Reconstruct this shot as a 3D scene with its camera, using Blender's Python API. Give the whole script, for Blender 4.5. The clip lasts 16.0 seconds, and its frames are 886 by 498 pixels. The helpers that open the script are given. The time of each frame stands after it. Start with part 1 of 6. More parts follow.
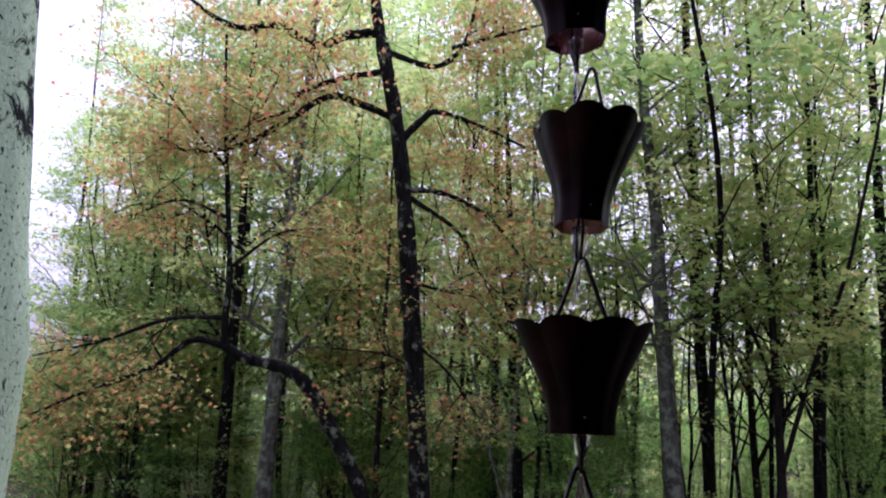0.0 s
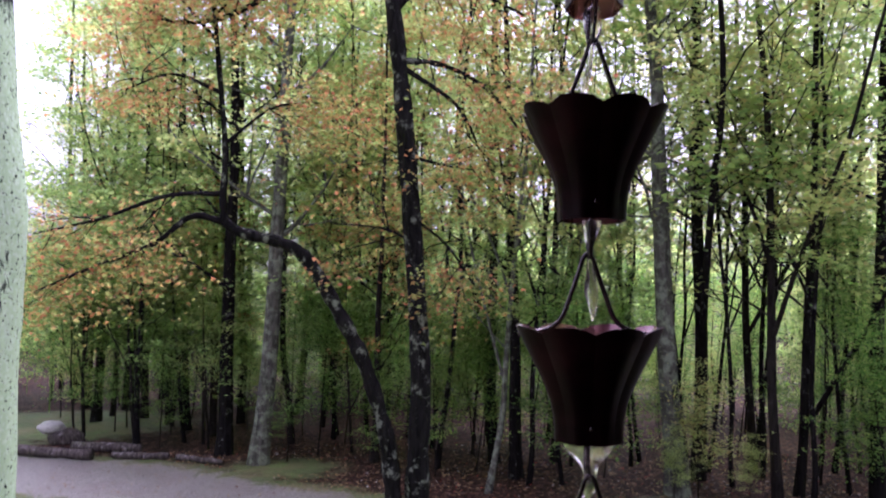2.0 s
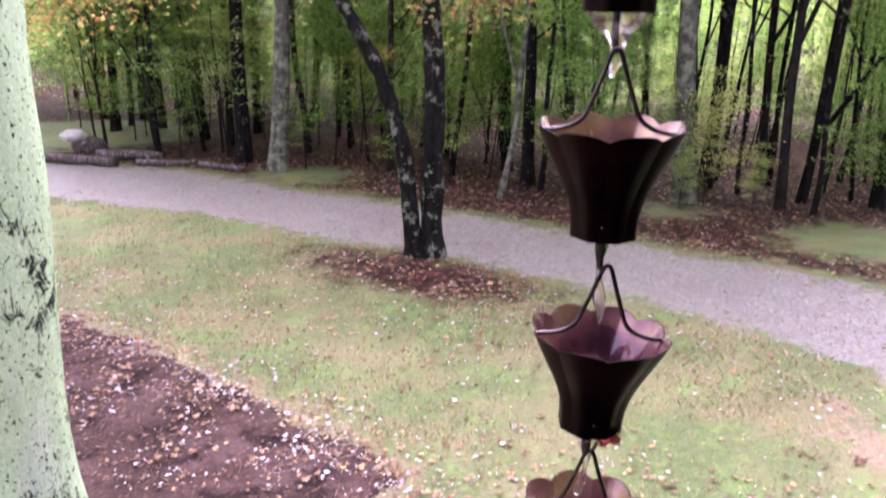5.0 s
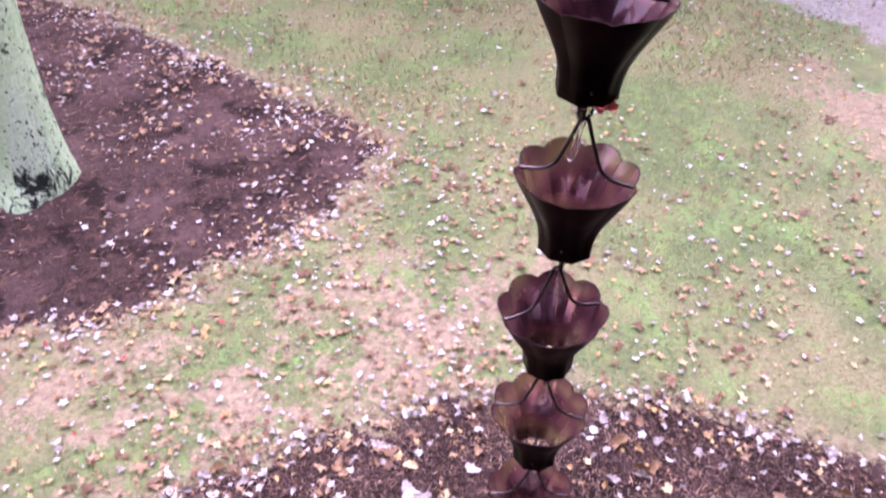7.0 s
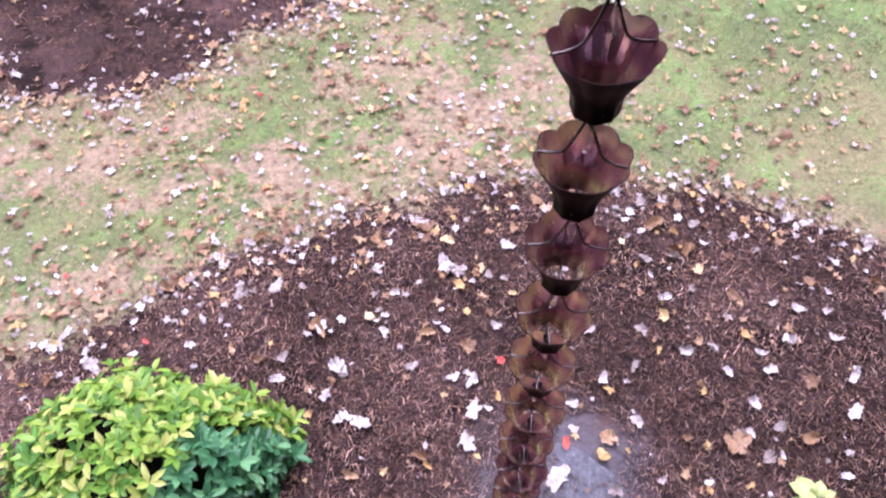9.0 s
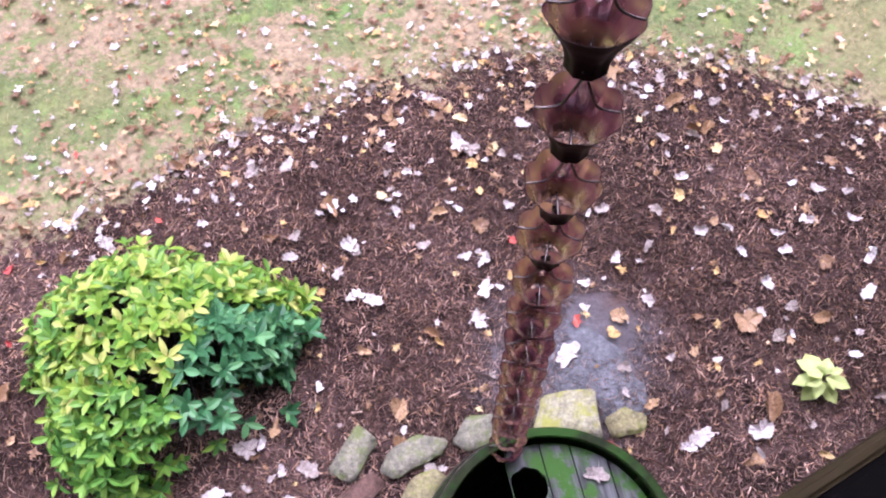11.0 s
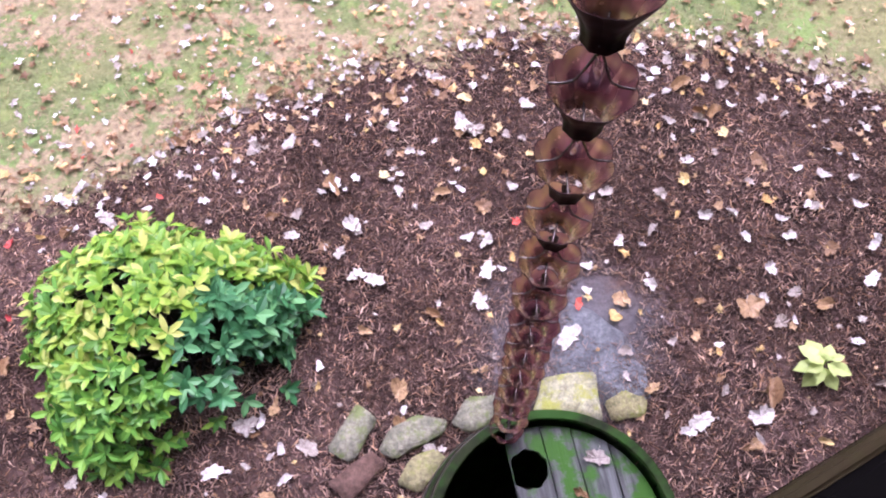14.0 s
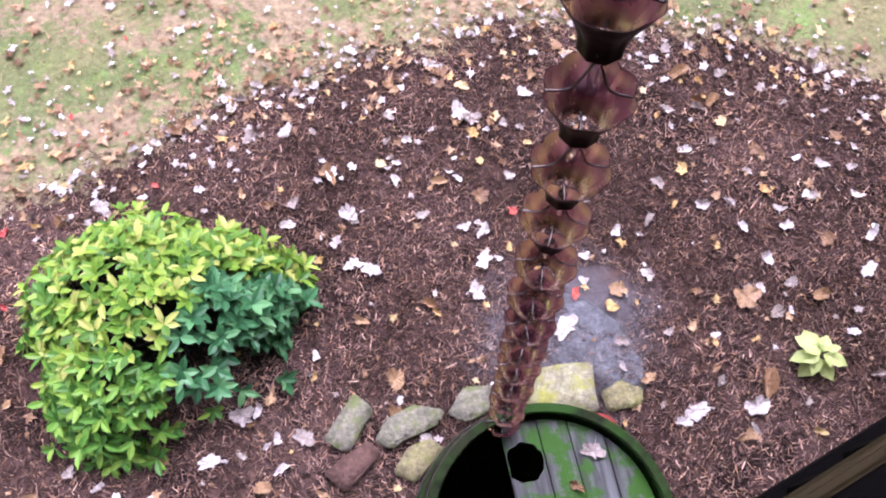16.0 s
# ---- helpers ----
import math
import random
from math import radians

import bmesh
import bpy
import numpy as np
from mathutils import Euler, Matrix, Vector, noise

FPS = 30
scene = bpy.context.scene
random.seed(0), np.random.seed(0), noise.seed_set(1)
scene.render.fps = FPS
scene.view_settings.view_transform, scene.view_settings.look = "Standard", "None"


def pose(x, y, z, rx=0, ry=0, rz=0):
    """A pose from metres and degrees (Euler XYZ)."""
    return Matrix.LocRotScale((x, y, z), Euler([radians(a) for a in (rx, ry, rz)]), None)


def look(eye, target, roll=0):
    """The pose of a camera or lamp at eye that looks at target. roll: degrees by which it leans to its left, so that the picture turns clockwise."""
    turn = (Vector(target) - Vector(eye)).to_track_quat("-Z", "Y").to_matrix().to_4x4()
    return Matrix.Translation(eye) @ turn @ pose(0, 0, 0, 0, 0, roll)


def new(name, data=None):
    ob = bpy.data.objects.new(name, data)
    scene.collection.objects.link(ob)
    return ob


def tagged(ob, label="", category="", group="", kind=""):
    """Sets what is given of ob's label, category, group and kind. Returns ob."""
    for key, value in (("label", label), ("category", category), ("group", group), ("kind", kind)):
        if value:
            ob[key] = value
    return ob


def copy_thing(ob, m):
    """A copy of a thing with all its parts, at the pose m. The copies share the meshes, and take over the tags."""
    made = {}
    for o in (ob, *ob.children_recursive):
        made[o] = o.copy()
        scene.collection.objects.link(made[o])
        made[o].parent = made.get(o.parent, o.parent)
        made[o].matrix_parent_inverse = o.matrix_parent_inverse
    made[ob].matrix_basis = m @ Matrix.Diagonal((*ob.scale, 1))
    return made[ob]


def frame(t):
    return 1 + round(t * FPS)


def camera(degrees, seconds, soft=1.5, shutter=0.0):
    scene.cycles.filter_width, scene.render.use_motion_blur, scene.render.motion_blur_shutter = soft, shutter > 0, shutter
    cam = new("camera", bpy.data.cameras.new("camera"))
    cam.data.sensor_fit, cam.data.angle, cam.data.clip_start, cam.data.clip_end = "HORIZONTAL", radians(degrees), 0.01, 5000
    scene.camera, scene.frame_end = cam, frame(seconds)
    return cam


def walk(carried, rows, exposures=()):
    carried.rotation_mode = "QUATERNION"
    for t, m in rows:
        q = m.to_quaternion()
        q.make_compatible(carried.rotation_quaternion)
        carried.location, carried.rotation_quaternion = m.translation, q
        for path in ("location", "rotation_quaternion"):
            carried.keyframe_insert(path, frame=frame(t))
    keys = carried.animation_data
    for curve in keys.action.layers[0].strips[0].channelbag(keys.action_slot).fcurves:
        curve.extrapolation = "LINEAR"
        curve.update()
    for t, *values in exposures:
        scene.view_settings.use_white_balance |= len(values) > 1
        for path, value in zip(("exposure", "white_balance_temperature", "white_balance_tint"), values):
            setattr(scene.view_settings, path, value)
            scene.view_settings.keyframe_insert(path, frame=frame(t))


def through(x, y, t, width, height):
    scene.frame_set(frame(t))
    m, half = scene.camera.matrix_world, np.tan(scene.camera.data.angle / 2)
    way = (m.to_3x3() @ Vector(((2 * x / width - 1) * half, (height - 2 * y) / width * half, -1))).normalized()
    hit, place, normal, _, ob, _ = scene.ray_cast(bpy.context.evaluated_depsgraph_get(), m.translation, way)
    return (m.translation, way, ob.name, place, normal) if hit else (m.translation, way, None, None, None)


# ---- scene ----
# ---- camera ----
cam = camera(57.7, 16.0, soft=2.0, shutter=0.5)
PATH = [
    (0, look((-0.201, -0.435, 3.204), (0.306, 1.455, 3.62), 1.6)),
    (0.5, look((-0.2, -0.426, 3.198), (0.311, 1.477, 3.541), 1.3)),
    (1, look((-0.206, -0.434, 3.184), (0.298, 1.484, 3.446), 1.1)),
    (1.5, look((-0.202, -0.428, 3.169), (0.33, 1.49, 3.367), 1.0)),
    (2, look((-0.199, -0.413, 3.155), (0.33, 1.512, 3.271), 0.9)),
    (2.5, look((-0.197, -0.413, 3.142), (0.335, 1.515, 3.181), 0.9)),
    (3, look((-0.196, -0.405, 3.134), (0.331, 1.525, 3.134), 0.8)),
    (3.2, look((-0.199, -0.408, 3.128), (0.335, 1.52, 3.104), 1.0)),
    (5.3, look((-0.202, -0.407, 3.075), (0.274, 1.416, 2.405), 0.6)),
    (5.5, look((-0.206, -0.41, 3.074), (0.269, 1.392, 2.349), 0.4)),
    (6, look((-0.194, -0.396, 3.072), (0.298, 1.305, 2.143), 0.8)),
    (6.5, look((-0.193, -0.385, 3.071), (0.268, 1.177, 1.91), 0.9)),
    (7, look((-0.205, -0.39, 3.071), (0.234, 1.074, 1.781), 0.7)),
    (7.5, look((-0.205, -0.382, 3.057), (0.178, 0.986, 1.65), 0.7)),
    (8, look((-0.206, -0.393, 3.065), (0.112, 0.871, 1.549), -0.1)),
    (8.5, look((-0.198, -0.394, 3.044), (0.078, 0.793, 1.458), -0.6)),
    (9, look((-0.208, -0.396, 3.028), (0.04, 0.713, 1.382), -0.9)),
    (9.5, look((-0.205, -0.392, 3.021), (0.018, 0.653, 1.33), -1.4)),
    (10, look((-0.198, -0.396, 3.013), (-0.009, 0.607, 1.293), -2.8)),
    (10.2, look((-0.198, -0.397, 3.008), (-0.015, 0.572, 1.268), -2.8)),
    (12.3, look((-0.194, -0.386, 2.981), (-0.077, 0.456, 1.171), -4.4)),
    (12.5, look((-0.198, -0.387, 2.982), (-0.072, 0.455, 1.172), -3.8)),
    (13, look((-0.205, -0.397, 2.972), (-0.067, 0.438, 1.159), -2.7)),
    (13.5, look((-0.199, -0.396, 2.969), (-0.071, 0.441, 1.158), -3.3)),
    (14, look((-0.202, -0.387, 2.975), (-0.06, 0.446, 1.162), -2.5)),
    (14.5, look((-0.199, -0.404, 2.967), (-0.064, 0.428, 1.153), -2.9)),
    (15, look((-0.204, -0.396, 2.967), (-0.063, 0.415, 1.144), -2.1)),
    (15.5, look((-0.199, -0.38, 2.968), (-0.059, 0.419, 1.14), -2.1)),
    (16, look((-0.195, -0.364, 2.976), (-0.054, 0.432, 1.147), -2.1)),
]
EXPOSURE = [
    (0.0, 1.02, 5350, 52), (0.5, 0.85, 5350, 52), (1.5, 1.42, 5430, 53), (2.5, 2.05, 5560, 54), (3.0, 2.2, 5680, 50), (5.3, 2.7, 5800, 60), (6.0, 2.68, 5700, 65),
    (7.0, 2.35, 5600, 62), (8.0, 2.22, 5580, 55), (9.0, 2.25, 5600, 50), (12.5, 2.36, 5750, 44), (16.0, 2.31, 5750, 44),
]
walk(cam, PATH, EXPOSURE)

# ---- light: overcast, rainy sky ----
world = bpy.data.worlds.new("overcast_sky")
scene.world = world
world.use_nodes = True
wn, wl = world.node_tree.nodes, world.node_tree.links
sky = wn.new("ShaderNodeTexSky")
sky.sky_type, sky.sun_disc = "NISHITA", False
sky.sun_elevation, sky.sun_rotation = radians(68), radians(23)
sky.air_density, sky.dust_density = 1.0, 6.0
grey = wn.new("ShaderNodeHueSaturation")
grey.inputs["Saturation"].default_value = 0.16
wl.new(sky.outputs["Color"], grey.inputs["Color"])
background = wn["Background"]
background.inputs["Strength"].default_value = 0.14
wl.new(grey.outputs["Color"], background.inputs["Color"])
sun = new("sun", bpy.data.lights.new("sun", "SUN"))
sun.data.energy, sun.data.angle, sun.data.color = 1.5, radians(70), (1.0, 0.97, 0.93)
sun.matrix_world = look((3.0, 7.0, 20.0), (0, 0, 0))

# ---- materials ----


class Nodes:
    """Short hand for one node material."""

    def __init__(self, name, rough=0.6, metal=0.0, gloss=0.2):
        self.mat = bpy.data.materials.new(name)
        self.mat.use_nodes = True
        self.n, self.l = self.mat.node_tree.nodes, self.mat.node_tree.links
        self.bsdf = self.n["Principled BSDF"]
        self.out = self.n["Material Output"]
        self.bsdf.inputs["Roughness"].default_value = rough
        self.bsdf.inputs["Metallic"].default_value = metal
        self.bsdf.inputs["Specular IOR Level"].default_value = gloss
        self.co = self.n.new("ShaderNodeTexCoord").outputs["Object"]

    def set(self, node, key, value):
        if isinstance(value, (int, float, tuple)):
            node.inputs[key].default_value = value
        else:
            self.l.new(value, node.inputs[key])

    def noise(self, scale, detail=4.0, rough=0.55, stretch=None, distortion=0.0):
        t = self.n.new("ShaderNodeTexNoise")
        t.inputs["Scale"].default_value, t.inputs["Detail"].default_value = scale, detail
        t.inputs["Roughness"].default_value, t.inputs["Distortion"].default_value = rough, distortion
        co = self.co
        if stretch:
            m = self.n.new("ShaderNodeMapping")
            m.inputs["Scale"].default_value = stretch
            self.l.new(co, m.inputs["Vector"])
            co = m.outputs["Vector"]
        self.l.new(co, t.inputs["Vector"])
        return t.outputs["Fac"]

    def cells(self, scale, what="Distance", stretch=None):
        t = self.n.new("ShaderNodeTexVoronoi")
        t.inputs["Scale"].default_value = scale
        co = self.co
        if stretch:
            m = self.n.new("ShaderNodeMapping")
            m.inputs["Scale"].default_value = stretch
            self.l.new(co, m.inputs["Vector"])
            co = m.outputs["Vector"]
        self.l.new(co, t.inputs["Vector"])
        return t.outputs[what]

    def ramp(self, fac, stops):
        r = self.n.new("ShaderNodeValToRGB")
        self.set(r, "Fac", fac)
        e = r.color_ramp.elements
        while len(e) < len(stops):
            e.new(0.5)
        for k, (p, c) in zip(e, stops):
            k.position = p
            k.color = (c, c, c, 1) if isinstance(c, (int, float)) else (*c, 1)
        return r.outputs["Color"]

    def mix(self, fac, a, b, how="MIX"):
        m = self.n.new("ShaderNodeMix")
        m.data_type, m.blend_type = "RGBA", how
        self.set(m, 0, fac)
        for key, v in ((6, a), (7, b)):
            self.set(m, key, (*v, 1) if isinstance(v, tuple) and len(v) == 3 else v)
        return m.outputs[2]

    def math(self, how, a, b=0.0):
        m = self.n.new("ShaderNodeMath")
        m.operation = how
        self.set(m, 0, a)
        self.set(m, 1, b)
        return m.outputs[0]

    def step(self, value, lo, hi):
        m = self.n.new("ShaderNodeMapRange")
        m.interpolation_type = "SMOOTHSTEP"
        self.set(m, "Value", value)
        m.inputs["From Min"].default_value, m.inputs["From Max"].default_value = lo, hi
        return m.outputs["Result"]

    def attr(self, name):
        a = self.n.new("ShaderNodeAttribute")
        a.attribute_name = name
        return a.outputs["Fac"]

    def island(self):
        return self.n.new("ShaderNodeNewGeometry").outputs["Random Per Island"]

    def chance(self):
        return self.n.new("ShaderNodeObjectInfo").outputs["Random"]

    def color(self, c):
        self.set(self.bsdf, "Base Color", (*c, 1) if isinstance(c, tuple) else c)
        return self

    def rough(self, r):
        self.set(self.bsdf, "Roughness", r)
        return self

    def bump(self, height, strength=0.5, distance=0.01):
        b = self.n.new("ShaderNodeBump")
        b.inputs["Strength"].default_value, b.inputs["Distance"].default_value = strength, distance
        self.l.new(height, b.inputs["Height"])
        self.l.new(b.outputs["Normal"], self.bsdf.inputs["Normal"])
        return self

    def leafy(self, colour, through=0.45):
        """Adds light that shines through a thin leaf."""
        t = self.n.new("ShaderNodeBsdfTranslucent")
        self.set(t, "Color", self.mix(1.0, colour, (1.4, 1.4, 1.3), "MULTIPLY"))
        m = self.n.new("ShaderNodeMixShader")
        m.inputs[0].default_value = through
        self.l.new(self.bsdf.outputs[0], m.inputs[1])
        self.l.new(t.outputs[0], m.inputs[2])
        self.l.new(m.outputs[0], self.out.inputs["Surface"])
        return self


def leaf_material(name, stops, rough=0.42, through=0.45, shift=0.25):
    k = Nodes(name, rough)
    pick = k.math("ADD", k.math("MULTIPLY", k.island(), 1.0 - shift), k.math("MULTIPLY", k.chance(), shift))
    c = k.ramp(pick, stops)
    c = k.mix(0.2, c, k.mix(k.noise(25.0, 2.0), (0.35, 0.35, 0.35), (1.0, 1.0, 1.0)), "MULTIPLY")
    k.color(c)
    return k.leafy(c, through).mat


def bark_material(name, dark, light, patch=None, scale=1.0, amount=(0.5, 0.6)):
    k = Nodes(name, 0.85, 0.0, 0.06)
    ridges = k.noise(14.0 * scale, 6.0, 0.65, (1.0, 1.0, 0.22), 0.6)
    c = k.mix(k.ramp(ridges, [(0.35, 0.0), (0.65, 1.0)]), dark, light)
    if patch:
        spots = k.step(k.noise(6.0 * scale, 7.0, 0.72), *amount)
        c = k.mix(spots, c, patch)
    k.color(c).bump(ridges, 0.8, 0.03)
    return k.mat


BARK_DARK = bark_material("bark_dark_wet", (0.004, 0.0035, 0.0035), (0.016, 0.014, 0.013), (0.13, 0.14, 0.11), 1.0, (0.58, 0.66))
BARK_STEM = bark_material("bark_wet_lichened", (0.004, 0.004, 0.0037), (0.018, 0.017, 0.015), (0.16, 0.18, 0.13), 1.0, (0.545, 0.63))
BARK_BROWN = bark_material("bark_brown", (0.008, 0.007, 0.006), (0.030, 0.025, 0.022), (0.09, 0.09, 0.075), 1.0, (0.58, 0.72))
BARK_GREY = bark_material("bark_grey", (0.035, 0.034, 0.028), (0.125, 0.122, 0.100), (0.20, 0.23, 0.165), 1.0, (0.46, 0.62))


def lichen_bark():
    k = Nodes("bark_pale_lichen", 0.9, 0.0, 0.08)
    base = k.mix(k.noise(7.0, 4.0), (0.37, 0.54, 0.29), (0.49, 0.66, 0.38))
    base = k.mix(k.step(k.noise(38.0, 4.0), 0.45, 0.7), base, (0.54, 0.69, 0.46))
    grey = k.step(k.noise(1.1, 3.0, 0.6, (1.6, 1.6, 0.35)), 0.58, 0.63)
    base = k.mix(k.math("MULTIPLY", grey, 0.25), base, (0.50, 0.55, 0.52))
    cracks = k.noise(9.0, 9.0, 0.82, (1.0, 1.0, 0.55), 1.2)
    big = k.noise(1.8, 3.0, 0.6)
    dark = k.step(k.math("ADD", cracks, k.math("MULTIPLY", k.math("SUBTRACT", big, 0.5), 0.65)), 0.55, 0.61)
    spots = k.step(k.noise(45.0, 3.0, 0.6, (1.0, 1.0, 0.7)), 0.60, 0.65)
    c = k.mix(k.math("MAXIMUM", dark, spots), base, (0.018, 0.022, 0.018))
    k.color(c).bump(k.noise(30.0, 6.0, 0.7, (1.0, 1.0, 0.4)), 0.6, 0.03)
    return k.mat


BARK_LICHEN = lichen_bark()
LEAF_GREEN = leaf_material("leaves_green", [(0.0, (0.18, 0.31, 0.10)), (0.45, (0.30, 0.45, 0.14)), (0.8, (0.42, 0.54, 0.175)), (1.0, (0.54, 0.54, 0.20))], 0.4, 0.7)
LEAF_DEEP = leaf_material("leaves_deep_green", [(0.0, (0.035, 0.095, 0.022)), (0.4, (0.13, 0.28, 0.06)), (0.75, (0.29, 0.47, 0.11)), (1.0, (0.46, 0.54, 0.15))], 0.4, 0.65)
LEAF_YELLOW = leaf_material("leaves_yellow_green", [(0.0, (0.27, 0.40, 0.13)), (0.4, (0.41, 0.52, 0.18)), (0.75, (0.53, 0.56, 0.21)), (1.0, (0.60, 0.46, 0.20))], 0.4, 0.7)
LEAF_ORANGE = leaf_material("leaves_turning_orange", [(0.0, (0.20, 0.30, 0.08)), (0.4, (0.34, 0.36, 0.11)), (0.66, (0.45, 0.28, 0.10)), (0.9, (0.44, 0.18, 0.09)), (1.0, (0.30, 0.11, 0.08))], 0.42, 0.65, 0.1)


def metal(name, colour, other, rough):
    k = Nodes(name, rough, 0.75)
    c = k.mix(k.ramp(k.noise(22.0, 5.0), [(0.4, 0.0), (0.65, 1.0)]), colour, other)
    k.color(c).rough(k.ramp(k.noise(60.0, 4.0), [(0.3, rough * 0.7), (0.7, rough * 1.35)]))
    k.bump(k.noise(90.0, 3.0), 0.15, 0.002)
    return k.mat




def copper(name, gloss, coat, lo, hi, dark, light, stain):
    """Dark brown patina, porch shade mixed in; the insides carry a film of rain."""
    k = Nodes(name, 0.5, 0.2, gloss)
    c = k.mix(k.ramp(k.noise(30.0, 5.0), [(0.4, 0.0), (0.65, 1.0)]), dark, light)
    c = k.mix(k.step(k.noise(14.0, 3.0), 0.54, 0.68), c, stain)
    k.color(c).rough(k.ramp(k.noise(60.0, 4.0), [(0.3, lo), (0.7, hi)]))
    k.bsdf.inputs["Coat Weight"].default_value = coat
    k.bsdf.inputs["Coat Roughness"].default_value = 0.14
    k.bump(k.noise(90.0, 3.0), 0.12, 0.002)
    return k.mat


def wet_copper():
    """Rain-wet insides: patina with purple, brown and olive reflections painted in, under water film."""
    k = Nodes("wet_copper_sheen_inside", 0.3, 0.55, 0.5)
    tone = k.math("ADD", k.noise(26.0, 2.0, 0.4), k.math("MULTIPLY", k.math("SUBTRACT", k.chance(), 0.5), 0.12))
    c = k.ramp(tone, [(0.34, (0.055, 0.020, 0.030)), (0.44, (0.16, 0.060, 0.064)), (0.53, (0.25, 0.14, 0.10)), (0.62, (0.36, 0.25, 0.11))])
    k.color(c).rough(k.ramp(k.noise(60.0, 4.0), [(0.3, 0.12), (0.7, 0.30)]))
    k.bsdf.inputs["Coat Weight"].default_value = 0.9
    k.bsdf.inputs["Coat Roughness"].default_value = 0.06
    k.bump(k.noise(90.0, 3.0), 0.12, 0.002)
    return k.mat


# near-black outsides, lighter insides: porch shade and sky reflection set by colour
COPPER_SHADED = copper("aged_copper_shaded", 0.05, 0.0, 0.35, 0.5, (0.006, 0.0015, 0.002), (0.020, 0.0045, 0.006), (0.022, 0.009, 0.006))
COPPER_WET_LIT = wet_copper()


def clear_water():
    k = Nodes("rainwater", 0.22, 0.0, 0.5)
    k.color((0.90, 0.86, 0.84))
    k.bsdf.inputs["Transmission Weight"].default_value = 1.0
    k.bsdf.inputs["IOR"].default_value = 1.33
    k.bump(k.noise(220.0, 3.0), 0.3, 0.002)
    return k.mat


WATER = clear_water()
WIRE = metal("wet_wire", (0.035, 0.028, 0.027), (0.10, 0.085, 0.08), 0.2)
IRON = metal("rusty_hoop_iron", (0.014, 0.016, 0.012), (0.03, 0.026, 0.017), 0.6)
GUTTER = metal("gutter_metal", (0.05, 0.04, 0.035), (0.07, 0.055, 0.05), 0.5)


def wood(name, dark, light, moss=None, along=(1.0, 0.08, 1.0), amount=(0.42, 0.62), rough=0.6):
    k = Nodes(name, rough, 0.0, 0.03)
    grain = k.noise(40.0, 6.0, 0.6, along, 0.3)
    c = k.mix(k.ramp(grain, [(0.3, 0.0), (0.7, 1.0)]), dark, light)
    c = k.mix(k.math("MULTIPLY", k.chance(), 0.5), c, k.mix(1.0, c, (0.55, 0.5, 0.5), "MULTIPLY"))
    if moss:
        c = k.mix(k.step(k.noise(9.0, 6.0, 0.7), *amount), c, moss)
    k.color(c).bump(grain, 0.5, 0.004)
    return k.mat


HEAD_WOOD = wood("mossy_head_planks", (0.008, 0.010, 0.008), (0.12, 0.13, 0.13), (0.022, 0.070, 0.010), (1.0, 0.08, 1.0), (0.44, 0.56), 0.4)
STAVE_WOOD = wood("mossy_staves", (0.010, 0.018, 0.007), (0.04, 0.055, 0.025), (0.022, 0.065, 0.014), (1.0, 1.0, 0.08))
RIM_WOOD = wood("green_rim", (0.004, 0.006, 0.003), (0.018, 0.026, 0.010), (0.013, 0.040, 0.007), (1.0, 1.0, 1.0))
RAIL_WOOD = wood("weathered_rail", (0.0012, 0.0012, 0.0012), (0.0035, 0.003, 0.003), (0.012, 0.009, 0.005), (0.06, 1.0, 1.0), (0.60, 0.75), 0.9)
# worn edge, with the light on it also put into the colour
EDGE_WOOD = wood("worn_lit_rail_edge", (0.010, 0.008, 0.004), (0.038, 0.028, 0.014), (0.025, 0.022, 0.009), (0.06, 1.0, 1.0))
DECK_WOOD = wood("deck_boards", (0.03, 0.025, 0.022), (0.06, 0.05, 0.045), None, (0.06, 1.0, 1.0))
SIDING = wood("plain_siding", (0.028, 0.022, 0.018), (0.05, 0.04, 0.033), None, (0.06, 1.0, 1.0))


def stone(name, a, b, moss=None, amount=(0.5, 0.65), rough=0.7):
    k = Nodes(name, rough)
    c = k.mix(k.ramp(k.noise(9.0, 6.0, 0.65), [(0.3, 0.0), (0.7, 1.0)]), a, b)
    c = k.mix(0.8, c, k.mix(k.ramp(k.noise(60.0, 6.0, 0.75), [(0.35, 0.0), (0.65, 1.0)]), (0.35, 0.35, 0.36), (1.25, 1.22, 1.15)), "MULTIPLY")
    if moss:
        c = k.mix(k.step(k.noise(11.0, 7.0, 0.75), *amount), c, moss)
    k.color(c).bump(k.noise(35.0, 8.0, 0.75), 1.0, 0.03)
    return k.mat


STONE_BLOCK = stone("pale_mossy_block", (0.27, 0.27, 0.15), (0.50, 0.50, 0.38), (0.30, 0.32, 0.07), (0.43, 0.58))
STONE_GREEN = stone("greenish_flagstone", (0.13, 0.14, 0.10), (0.40, 0.39, 0.31), (0.15, 0.19, 0.07), (0.46, 0.60))
STONE_TAN = stone("tan_flagstone", (0.17, 0.165, 0.08), (0.44, 0.41, 0.24), (0.21, 0.23, 0.07), (0.46, 0.60))
STONE_RED = stone("reddish_brick", (0.095, 0.055, 0.045), (0.20, 0.125, 0.10), (0.075, 0.075, 0.045), (0.6, 0.72))
SLATE = stone("wet_blue_slate", (0.10, 0.11, 0.125), (0.21, 0.225, 0.25), (0.15, 0.135, 0.135), (0.6, 0.75), 0.35)
BOULDER = stone("pale_boulder", (0.55, 0.54, 0.52), (0.75, 0.74, 0.72))
LOG_WOOD = bark_material("fallen_log_bark", (0.03, 0.025, 0.022), (0.12, 0.10, 0.09), (0.24, 0.22, 0.21), 1.4, (0.55, 0.65))


